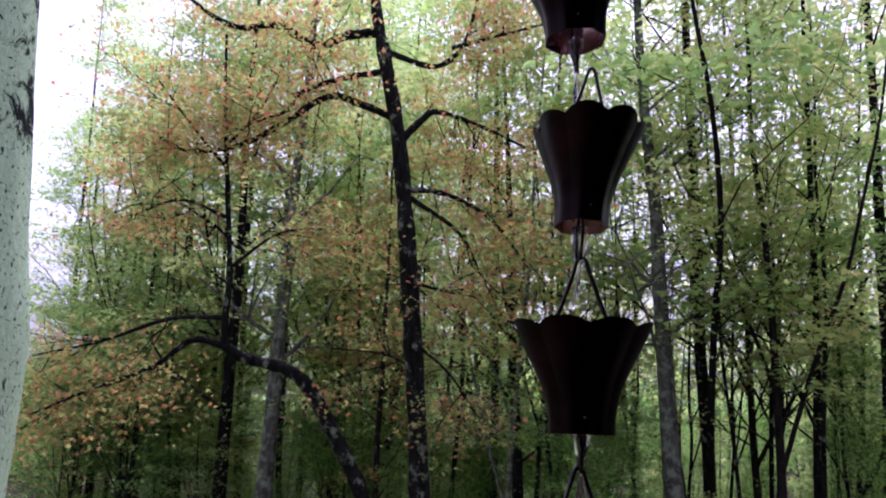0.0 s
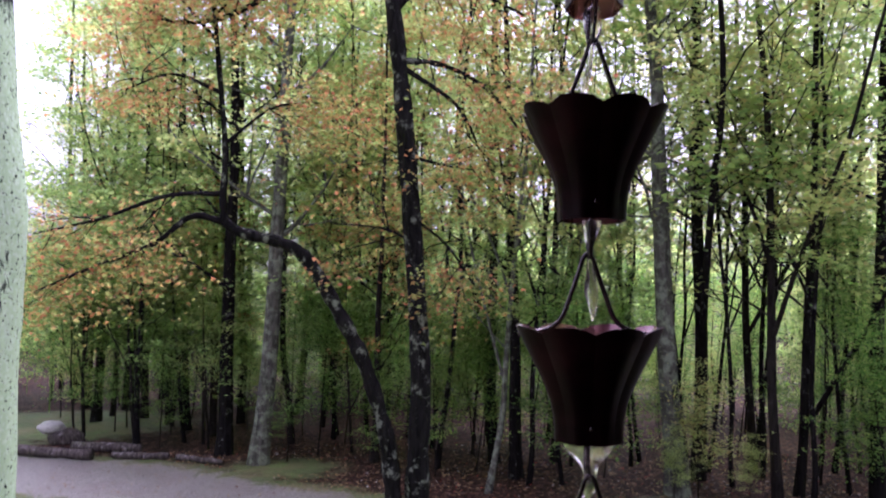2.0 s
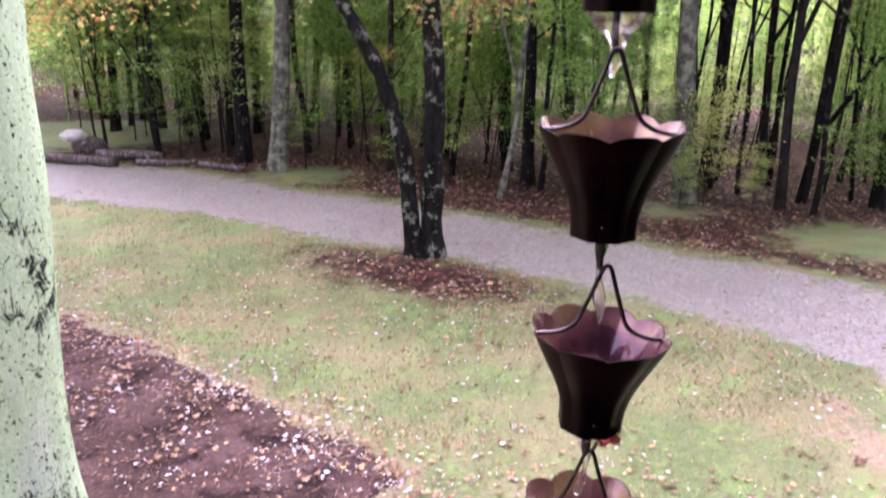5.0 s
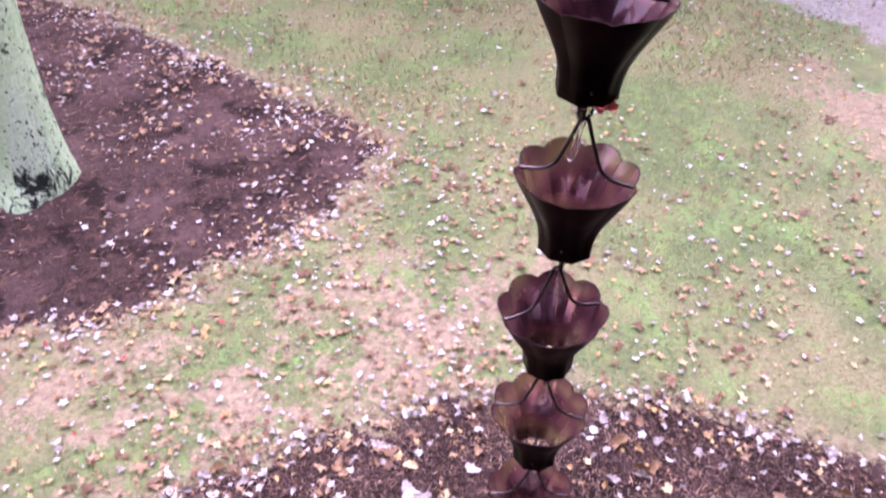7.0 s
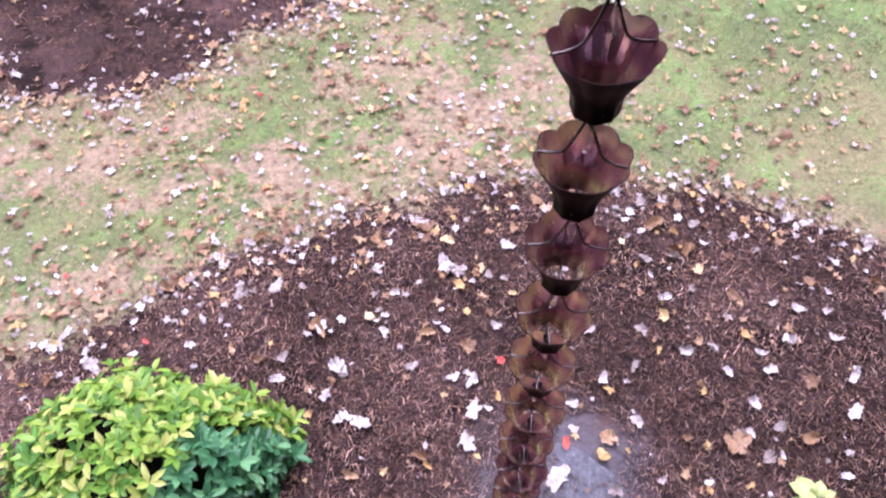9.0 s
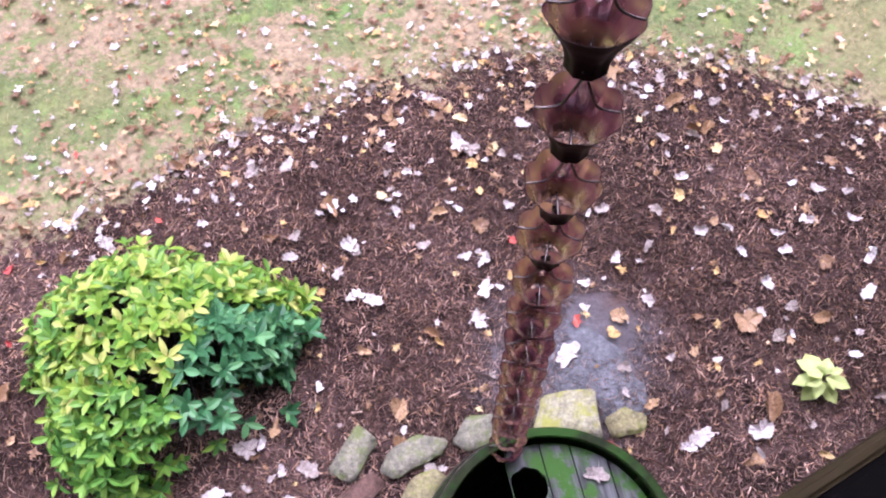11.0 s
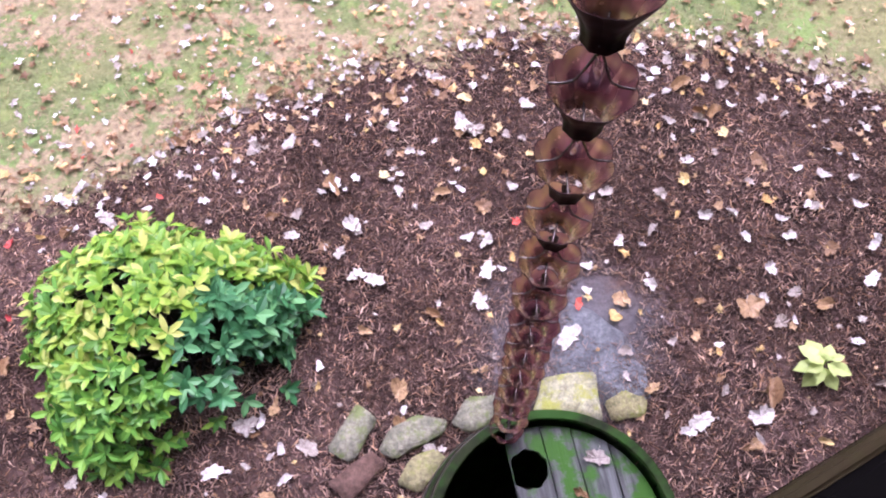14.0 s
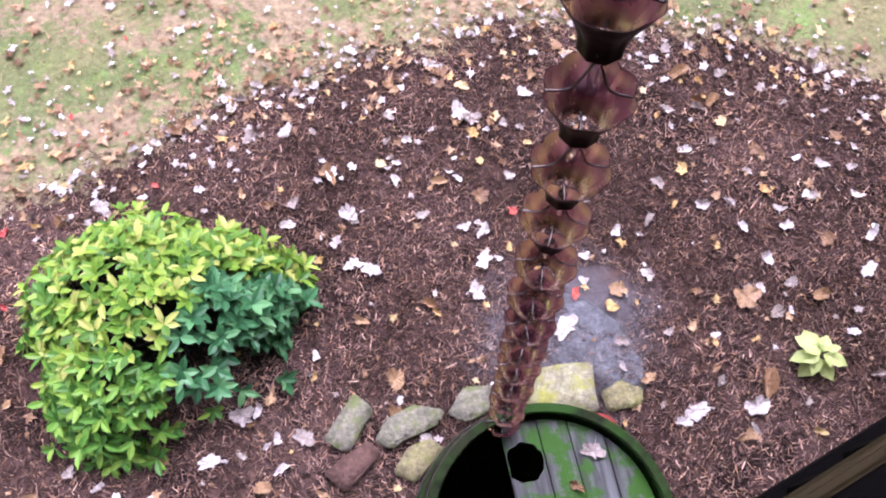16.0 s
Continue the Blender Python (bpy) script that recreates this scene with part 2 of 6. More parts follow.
def red_paint():
    k = Nodes("red_plastic", 0.35)
    k.color(k.mix(k.noise(18.0, 4.0), (0.10, 0.018, 0.015), (0.17, 0.035, 0.028))).bump(k.noise(40.0), 0.1, 0.002)
    return k.mat


RED = red_paint()
SHRUB_LIME = leaf_material("shrub_leaves_lime", [(0.0, (0.035, 0.12, 0.016)), (0.35, (0.105, 0.23, 0.025)), (0.75, (0.20, 0.315, 0.037)), (1.0, (0.34, 0.37, 0.10))], 0.32, 0.3, 0.0)
SHRUB_GREEN = leaf_material("shrub_leaves_deep_green", [(0.0, (0.016, 0.075, 0.028)), (0.6, (0.042, 0.165, 0.062)), (1.0, (0.10, 0.26, 0.10))], 0.35, 0.25, 0.0)
SHRUB_MID = leaf_material("shrub_leaves_green", [(0.0, (0.03, 0.11, 0.02)), (0.5, (0.085, 0.245, 0.035)), (1.0, (0.21, 0.37, 0.055))], 0.33, 0.3, 0.0)
PLANT_LEAF = leaf_material("plant_leaves_pale_lime", [(0.0, (0.252, 0.374, 0.101)), (0.6, (0.360, 0.446, 0.158)), (1.0, (0.518, 0.533, 0.360))], 0.35, 0.3, 0.0)


def fallen_material(name, stops):
    k = Nodes(name, 0.45, 0.0, 0.25)
    c = k.ramp(k.math("FRACT", k.math("ADD", k.island(), k.chance())), stops)
    veins = k.ramp(k.noise(130.0, 5.0, 0.75), [(0.36, 0.0), (0.62, 1.0)])
    c = k.mix(0.75, c, k.mix(veins, (0.42, 0.36, 0.33), (1.1, 1.1, 1.1)), "MULTIPLY")
    k.color(c).bump(k.noise(160.0, 4.0), 0.5, 0.004)
    return k.leafy(c, 0.12).mat


FALLEN_PALE = fallen_material("fallen_leaves_pale", [(0.0, (0.20, 0.17, 0.145)), (0.5, (0.35, 0.33, 0.31)), (1.0, (0.52, 0.515, 0.51))])
FALLEN_YELLOW = fallen_material("fallen_leaves_yellow", [(0.0, (0.36, 0.23, 0.085)), (0.6, (0.42, 0.32, 0.13)), (1.0, (0.46, 0.39, 0.22))])
FALLEN_TAN = fallen_material("fallen_leaves_tan", [(0.0, (0.12, 0.065, 0.032)), (0.5, (0.21, 0.13, 0.066)), (1.0, (0.36, 0.25, 0.14))])
FALLEN_RED = fallen_material("fallen_leaves_red", [(0.0, (0.30, 0.03, 0.03)), (1.0, (0.48, 0.10, 0.07))])


def splash(k):
    """Grey grit washed out of the mulch where the rain splashes beside the barrel."""
    far = k.n.new("ShaderNodeVectorMath")
    far.operation = "DISTANCE"
    flat = k.n.new("ShaderNodeMapping")
    flat.inputs["Scale"].default_value = (1.0, 1.0, 0.0)
    k.l.new(k.co, flat.inputs["Vector"])
    k.l.new(flat.outputs["Vector"], far.inputs[0])
    far.inputs[1].default_value = (0.42, 0.48, 0.0)
    d = k.math("ADD", far.outputs["Value"], k.math("MULTIPLY", k.math("SUBTRACT", k.noise(5.0, 4.0, 0.65), 0.5), 0.5))
    return k.step(d, 0.44, 0.14)


def chip_material():
    k = Nodes("bark_mulch_chips", 0.45, 0.0, 0.3)
    c = k.ramp(k.island(), [(0.0, (0.008, 0.006, 0.005)), (0.25, (0.045, 0.032, 0.027)), (0.55, (0.125, 0.088, 0.074)), (0.80, (0.20, 0.148, 0.126)), (0.92, (0.29, 0.185, 0.115)), (1.0, (0.44, 0.36, 0.30))])
    c = k.mix(0.6, c, k.mix(k.noise(120.0), (0.3, 0.3, 0.3), (1.0, 1.0, 1.0)), "MULTIPLY")
    damp = k.step(k.noise(1.6, 5.0, 0.65), 0.36, 0.62)
    c = k.mix(k.math("MULTIPLY", splash(k), 0.55), c, (0.085, 0.082, 0.088))
    k.color(k.mix(1.0, c, k.mix(damp, (1.0, 0.90, 0.82), (2.15, 2.0, 1.88)), "MULTIPLY"))
    return k.mat


CHIPS = chip_material()
BLADE = leaf_material("grass_blades", [(0.0, (0.04, 0.085, 0.018)), (0.33, (0.11, 0.18, 0.04)), (0.55, (0.22, 0.20, 0.09)), (1.0, (0.40, 0.31, 0.21))], 0.5, 0.3, 0.0)


def gravel_material():
    k = Nodes("gravel_stones", 0.45)
    k.color(k.ramp(k.island(), [(0.0, (0.08, 0.075, 0.068)), (0.6, (0.165, 0.154, 0.139)), (0.92, (0.28, 0.262, 0.238)), (1.0, (0.48, 0.45, 0.43))]))
    return k.mat


GRAVEL = gravel_material()


def ground_material():
    k = Nodes("ground_lawn_mulch_gravel", 0.85, 0.0, 0.3)
    wob = k.math("SUBTRACT", k.noise(3.0, 5.0, 0.65), 0.5)
    fine = k.math("SUBTRACT", k.noise(22.0, 4.0, 0.7), 0.5)
    # lawn
    lush = k.noise(0.9, 5.0, 0.62)
    g = k.mix(k.ramp(k.noise(45.0, 5.0, 0.7), [(0.3, 0.0), (0.7, 1.0)]), (0.042, 0.08, 0.024), (0.115, 0.145, 0.052))
    g = k.mix(k.step(k.noise(7.0, 6.0, 0.75), 0.52, 0.64), g, k.mix(k.noise(60.0, 4.0, 0.7), (0.06, 0.12, 0.02), (0.16, 0.235, 0.055)))
    dry = k.mix(k.ramp(k.noise(38.0, 6.0, 0.75), [(0.3, 0.0), (0.7, 1.0)]), (0.08, 0.075, 0.031), (0.25, 0.222, 0.112))
    g = k.mix(k.math("MULTIPLY", k.step(lush, 0.40, 0.64), 0.8), g, dry)
    fresh = k.step(k.math("ADD", k.noise(1.9, 6.0, 0.7), k.math("MULTIPLY", fine, 0.5)), 0.53, 0.64)
    g = k.mix(k.math("MULTIPLY", fresh, 0.7), g, k.mix(k.noise(50.0, 5.0, 0.7), (0.06, 0.13, 0.03), (0.165, 0.265, 0.075)))
    tufts = k.step(k.noise(14.0, 6.0, 0.75), 0.50, 0.62)
    g = k.mix(k.math("MULTIPLY", tufts, 0.4), g, k.mix(k.noise(80.0, 3.0), (0.06, 0.055, 0.028), (0.21, 0.18, 0.10)))
    soil = k.mix(k.ramp(k.noise(25.0, 7.0, 0.8), [(0.32, 0.0), (0.68, 1.0)]), (0.095, 0.072, 0.043), (0.29, 0.226, 0.139))
    rim = k.math("ADD", k.attr("mulch"), k.math("ADD", k.math("MULTIPLY", wob, 0.9), k.math("MULTIPLY", fine, 0.7)))
    g = k.mix(k.math("MULTIPLY", k.step(rim, 0.34, 0.0), 0.75), g, soil)
    bare = k.math("ADD", k.attr("bare"), k.math("MULTIPLY", wob, 1.8))
    bare = k.math("ADD", bare, k.math("MULTIPLY", fine, 1.5))
    g = k.mix(k.step(bare, 0.12, -0.12), g, soil)
    # forest floor and litter
    lit = k.ramp(k.cells(16.0, "Color"), [(0.1, (0.012, 0.007, 0.005)), (0.5, (0.038, 0.021, 0.016)), (0.8, (0.105, 0.052, 0.038)), (1.0, (0.25, 0.14, 0.10))])
    lit = k.mix(0.55, lit, k.mix(k.noise(60.0, 4.0), (0.25, 0.25, 0.25), (1.0, 1.0, 1.0)), "MULTIPLY")
    d = k.math("ADD", k.attr("litter"), k.math("ADD", k.math("MULTIPLY", wob, 1.6), k.math("MULTIPLY", fine, 1.0)))
    shade = k.step(d, 0.34, -0.30)
    c = k.mix(shade, g, lit)
    # gravel drive
    gr = k.ramp(k.cells(38.0, "Color"), [(0.0, (0.080, 0.076, 0.066)), (0.5, (0.160, 0.152, 0.132)), (0.9, (0.26, 0.246, 0.215)), (1.0, (0.46, 0.44, 0.40))])
    gr = k.mix(k.step(k.noise(1.3, 4.0), 0.45, 0.65), gr, k.mix(0.5, gr, (0.15, 0.125, 0.110)))
    d = k.math("ADD", k.attr("drive"), k.math("ADD", k.math("MULTIPLY", wob, 1.3), k.math("MULTIPLY", fine, 1.0)))
    wet = k.step(d, 0.12, -0.12)
    c = k.mix(wet, c, gr)
    # mulch beds
    mu = k.mix(k.ramp(k.noise(70.0, 6.0, 0.75, (1.0, 0.5, 1.0)), [(0.35, 0.0), (0.7, 1.0)]), (0.008, 0.0055, 0.005), (0.068, 0.042, 0.035))
    # broad paler patches: lit ridges put into the colour
    mu = k.mix(k.step(k.noise(1.4, 5.0, 0.65), 0.42, 0.66), mu, k.mix(k.noise(55.0, 6.0, 0.75), (0.016, 0.011, 0.010), (0.125, 0.080, 0.071)))
    mu = k.mix(k.math("MULTIPLY", k.step(k.noise(16.0, 8.0, 0.8), 0.50, 0.62), 0.6), mu, k.mix(k.noise(70.0, 4.0), (0.05, 0.027, 0.017), (0.15, 0.09, 0.062)))
    # shade of pits painted as dark random patches, with no dip in the mesh
    hollow_shade = k.step(k.noise(3.2, 6.0, 0.7), 0.52, 0.60)
    mu = k.mix(k.math("MULTIPLY", hollow_shade, 0.85), mu, (0.012, 0.008, 0.007))
    d = k.math("ADD", k.attr("mulch"), k.math("ADD", k.math("MULTIPLY", wob, 0.55), k.math("MULTIPLY", fine, 0.5)))
    mu = k.mix(k.math("MULTIPLY", splash(k), 0.8), mu, k.mix(k.noise(90.0, 4.0, 0.7), (0.03, 0.03, 0.033), (0.15, 0.147, 0.158)))
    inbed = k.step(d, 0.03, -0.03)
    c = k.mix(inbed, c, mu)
    k.color(c)
    # wet grass and gravel shine, litter and mulch hardly
    dull = k.math("MAXIMUM", shade, inbed)
    k.rough(k.mix(wet, (0.55, 0.55, 0.55), (0.36, 0.36, 0.36)))
    k.set(k.bsdf, "Specular IOR Level", k.mix(wet, k.mix(dull, (0.15, 0.15, 0.15), (0.02, 0.02, 0.02)), (0.3, 0.3, 0.3)))
    h = k.math("ADD", k.noise(55.0, 6.0, 0.75), k.math("MULTIPLY", k.cells(38.0), 0.5))
    k.bump(h, 0.7, 0.02)
    return k.mat


GROUND = ground_material()

# ---- mesh helpers ----


class Build:
    """Collects the vertices and faces of one mesh."""

    def __init__(self):
        self.v, self.f = [], []

    def add(self, verts, faces):
        n = len(self.v)
        self.v.extend(tuple(p) for p in verts)
        self.f.extend(tuple(i + n for i in q) for q in faces)

    def mesh(self, name, material, smooth=False):
        me = bpy.data.meshes.new(name)
        me.from_pydata(self.v, [], self.f)
        me.materials.append(material)
        if smooth:
            me.polygons.foreach_set("use_smooth", [True] * len(me.polygons))
        me.update()
        return me

    def tube(self, points, radii, sides=8, cap=True):
        """A tapered limb along a smooth line through the points."""
        pts = [Vector(p) for p in points]
        n = len(self.v)
        ref = Vector((0.31, 0.87, 0.38))
        for i, p in enumerate(pts):
            d = (pts[min(i + 1, len(pts) - 1)] - pts[max(i - 1, 0)]).normalized()
            a = d.cross(ref)
            if a.length < 0.1:
                a = d.cross(Vector((1, 0, 0)))
            a.normalize()
            b = d.cross(a)
            r = radii[i]
            for s in range(sides):
                w = 2 * math.pi * s / sides
                self.v.append(tuple(p + (a * math.cos(w) + b * math.sin(w)) * r))
        for i in range(len(pts) - 1):
            for s in range(sides):
                q, e = n + i * sides, (s + 1) % sides
                self.f.append((q + s, q + e, q + sides + e, q + sides + s))
        if cap:
            self.f.append(tuple(n + s for s in reversed(range(sides))))
            self.f.append(tuple(n + (len(pts) - 1) * sides + s for s in range(sides)))


def part(name, data, material, parent, label=""):
    """Links a bmesh, a Build or a mesh as one object under a thing or part."""
    if isinstance(data, Build):
        data = data.mesh(name, material)
    elif isinstance(data, bmesh.types.BMesh):
        me = bpy.data.meshes.new(name)
        data.to_mesh(me)
        data.free()
        me.materials.append(material)
        data = me
    ob = new(name, data)
    ob.parent = parent
    return tagged(ob, label) if label else ob


def thing(name, place, label, category, group="", kind=""):
    ob = new(name)
    ob.empty_display_size = 0.05
    ob.matrix_basis = place
    return tagged(ob, label, category, group, kind)


def smooth_line(points, per=5):
    """Catmull-Rom points through a few control points."""
    p = [Vector(q) for q in points]
    p = [p[0] * 2 - p[1], *p, p[-1] * 2 - p[-2]]
    out = []
    for i in range(1, len(p) - 2):
        for j in range(per):
            t = j / per
            out.append(0.5 * (2 * p[i] + (p[i + 1] - p[i - 1]) * t + (2 * p[i - 1] - 5 * p[i] + 4 * p[i + 1] - p[i + 2]) * t * t
                              + (3 * p[i] - p[i - 1] - 3 * p[i + 1] + p[i + 2]) * t ** 3))
    out.append(p[-2])
    return out


def taper(a, b, n):
    return [a + (b - a) * i / (n - 1) for i in range(n)]


def box_mesh(bm, lo, hi, bevel=0.0):
    made = bmesh.ops.create_cube(bm, size=1.0)["verts"]
    for v in made:
        v.co = Vector([lo[i] + (v.co[i] + 0.5) * (hi[i] - lo[i]) for i in range(3)])
    if bevel:
        edges = list({e for v in made for e in v.link_edges})
        bmesh.ops.bevel(bm, geom=edges, offset=bevel, segments=2, affect="EDGES")


def leaf_cloud(build, centres, rng, size, flat=0.35, points=4):
    """Leaves of few corners at the given centres, turned at random, mostly lying flat."""
    for c in centres:
        s = size * rng.uniform(0.6, 1.25)
        yaw = rng.uniform(0, 2 * math.pi)
        nz = Vector((rng.gauss(0, flat), rng.gauss(0, flat), 1)).normalized()
        u = Vector((math.cos(yaw), math.sin(yaw), 0))
        u = (u - nz * u.dot(nz)).normalized()
        w = nz.cross(u)
        c = Vector(c)
        n = len(build.v)
        if points == 3:
            build.v.extend((tuple(c - u * s * 0.6 + w * s * 0.1), tuple(c + w * s * 0.55 + u * s * 0.25 - nz * s * 0.14), tuple(c - w * s * 0.45 + u * s * 0.5 - nz * s * 0.08)))
            build.f.append((n, n + 1, n + 2))
        elif points == 4:
            build.v.extend((tuple(c - u * s * 0.55), tuple(c + w * s * 0.42 - nz * s * 0.1), tuple(c + u * s * 0.6 - nz * s * 0.12), tuple(c - w * s * 0.42 - nz * s * 0.1)))
            build.f.extend(((n, n + 1, n + 2, n + 3),))
        else:
            build.v.extend((tuple(c - u * s * 0.5), tuple(c - u * s * 0.05 + w * s * 0.5 - nz * s * 0.12), tuple(c + u * s * 0.12 + w * s * 0.18), tuple(c + u * s * 0.6 - nz * s * 0.14),
                            tuple(c + u * s * 0.12 - w * s * 0.18), tuple(c - u * s * 0.05 - w * s * 0.5 - nz * s * 0.12)))
            build.f.extend(((n, n + 1, n + 2, n + 3, n + 4, n + 5),))


# ---- plan of the ground ----
BED = [(-1.97, 7.93), (-1.05, 6.85), (-0.24, 5.75), (0.19, 5.14), (0.55, 4.68), (0.72, 4.3), (0.56, 3.94), (0.3, 3.68), (-0.08, 3.43), (-0.41, 3.33),
       (-0.7, 3.15), (-1.05, 3.0), (-1.4, 3.06), (-1.75, 3.13), (-2.6, 3.6), (-3.2, 4.8), (-3.0, 6.6), (-2.5, 7.8)]
NEAR_EDGE = [(-40, 47), (-9.0, 18.4), (-3.3, 13.6), (-2.5, 13.1), (-1.64, 12.5), (-0.8, 12.0), (-0.05, 11.3), (0.6, 10.5), (1.2, 9.95), (1.79, 9.65), (2.6, 8.85), (3.4, 7.95),
             (4.0, 7.2), (4.36, 6.65), (4.72, 6.03), (4.97, 5.45), (5.3, 4.85), (5.9, 3.2), (7.0, -2.0), (8.0, -30)]
FAR_EDGE = [(-40, 53), (-9.5, 21.5), (-3.9, 16.82), (-2.45, 16.05), (-1.15, 15.25), (-0.2, 14.35), (0.7, 13.3), (1.4, 12.75), (2.2, 11.95), (2.95, 11.2), (3.7, 10.45), (4.4, 9.8),
            (5.0, 9.1), (5.55, 8.4), (6.1, 7.85), (6.4, 7.5), (7.05, 6.75), (8.6, 4.0), (10.0, -2.0), (11.0, -30)]
BED_X = (-4.5, -3.4, -2.5, -1.76, -1.42, -0.95, -0.5, 0.0, 0.3, 0.6, 0.92, 1.2, 1.45, 1.9, 2.23, 2.6, 3.0, 3.5)
BED_Y = (-0.8, 0.5, 1.2, 1.49, 1.55, 1.72, 1.85, 1.92, 1.97, 1.97, 1.9, 1.8, 1.69, 1.43, 1.14, 0.75, 0.1, -0.9)


def line_distance(x, y, line, closed=False):
    """Distance to a polyline, negative to its right hand (or inside a closed one)."""
    pts = np.array(line, float)
    if closed:
        pts = np.vstack([pts, pts[:1]])
    best, side = np.full(x.shape, 1e9), np.ones(x.shape)
    for (ax, ay), (bx, by) in zip(pts[:-1], pts[1:]):
        dx, dy = bx - ax, by - ay
        t = np.clip(((x - ax) * dx + (y - ay) * dy) / (dx * dx + dy * dy), 0, 1)
        d = np.hypot(x - ax - t * dx, y - ay - t * dy)
        cross = dx * (y - ay) - dy * (x - ax)
        near = d < best - 1e-9
        side = np.where(near, np.sign(cross), side)
        best = np.where(near, d, best)
    return best * side


def plan(x, y):
    """Signed distances, negative inside: mulch, drive, litter and bare soil."""
    x, y = np.asarray(x, float), np.asarray(y, float)
    bed = y - np.interp(x, BED_X, BED_Y)
    mulch = np.minimum(bed, line_distance(x, y, BED, True))
    near, far = line_distance(x, y, NEAR_EDGE), line_distance(x, y, FAR_EDGE)
    drive = np.maximum(-near, far)
    c, s = math.cos(-0.75), math.sin(-0.75)
    ox, oy = x - 1.8, y - 8.5
    oval = (np.hypot((c * ox + s * oy) / 1.6, (-s * ox + c * oy) / 0.66) - 1) * 0.7
    litter = np.minimum(-far + 0.35, oval)
    for gx, gy, gr in ((1.0, 14.6, 0.8), (8.2, 8.6, 0.95), (6.4, 10.7, 0.5)):
        litter = np.maximum(litter, gr - np.hypot((x - gx) * 0.8, y - gy))
    litter = np.maximum(litter, 2.4 - np.hypot((x + 5.0) * 0.6, y - 20.3))
    bare = np.full(x.shape, 9.0)
    for bx, by, rx, ry in ((-0.36, 2.21, 0.42, 0.15), (0.72, 2.42, 0.34, 0.22), (0.36, 2.85, 0.28, 0.22), (-1.3, 2.64, 0.42, 0.14), (-0.9, 2.3, 0.25, 0.1), (0.2, 2.3, 0.35, 0.16), (1.05, 2.55, 0.25, 0.2), (-1.35, 1.75, 0.3, 0.1), (4.35, 3.7, 0.3, 0.6)):
        bare = np.minimum(bare, (np.hypot((x - bx) / rx, (y - by) / ry) - 1) * min(rx, ry))
    return mulch, drive, litter, bare


def relief(x, y):
    """Height of the ground."""
    m, d, lit, _ = plan(x, y)
    h = 0.035 * np.clip(-m / 0.35, 0, 1) - 0.03 * np.clip(-d / 0.3, 0, 1)
    r = np.hypot(x, y)
    h = h + 0.012 * np.sin(2.3 * x + 0.7) * np.sin(1.9 * y + 0.3) + 0.006 * np.sin(7.1 * x + 2.0 * y) * np.sin(5.7 * y - 1.7 * x)
    return h + np.where(r > 12, 0.05 * np.sin(0.9 * x) * np.sin(0.8 * y) * np.clip((r - 12) / 6, 0, 1), 0)


def height(x, y):
    return float(relief(np.array([x], float), np.array([y], float))[0])


def make_ground():
    s = np.linspace(-1, 1, 301)
    gx = 0.4 + 1.5 * np.sinh(s * 7.1)
    t = np.linspace(-1, 1, 321)
    gy = 3.0 + 2.0 * np.sinh(t * 6.8)
    X, Y = np.meshgrid(gx, gy)
    Z = relief(X, Y)
    nx, ny = len(gx), len(gy)
    v = np.stack([X, Y, Z], -1).reshape(-1, 3)
    i = np.arange(nx * ny).reshape(ny, nx)
    f = np.stack([i[:-1, :-1], i[:-1, 1:], i[1:, 1:], i[1:, :-1]], -1).reshape(-1, 4)
    me = bpy.data.meshes.new("ground")
    me.from_pydata(v.tolist(), [], f.tolist())
    me.polygons.foreach_set("use_smooth", [True] * len(me.polygons))
    for name, d in zip(("mulch", "drive", "litter", "bare"), plan(X, Y)):
        me.attributes.new(name, "FLOAT", "POINT").data.foreach_set("value", np.clip(d, -5, 5).reshape(-1).astype(np.float32))
    me.materials.append(GROUND)
    return tagged(new("ground", me), "wet ground of patchy lawn, dark mulch beds, gravel drive and leaf litter", "ground", kind="structure")


make_ground()

# ---- the porch behind and under the camera ----
FACE = math.atan2(0.039, 0.129)
PORCH = pose(0.036, -0.360, 0, 0, 0, math.degrees(FACE))


def block(name, lo, hi, material, label, category, kind="structure", bevel=0.0):
    bm = bmesh.new()
    box_mesh(bm, lo, hi, bevel)
    me = bpy.data.meshes.new(name)
    bm.to_mesh(me)
    bm.free()
    me.materials.append(material)
    ob = new(name, me)
    ob.matrix_basis = PORCH
    return tagged(ob, label, category, kind=kind)


block("wall_south", (-8, -2.75, 0), (8, -2.6, 7.0), SIDING, "plain brown house wall behind the porch", "wall")
block("floor", (-4, -2.6, 1.27), (4, -0.12, 1.40), DECK_WOOD, "weathered grey wooden porch deck", "floor")
block("ceiling", (-4.4, -2.75, 4.3), (4.4, 0.30, 4.42), SIDING, "plain boarded porch ceiling under the eave", "ceiling")


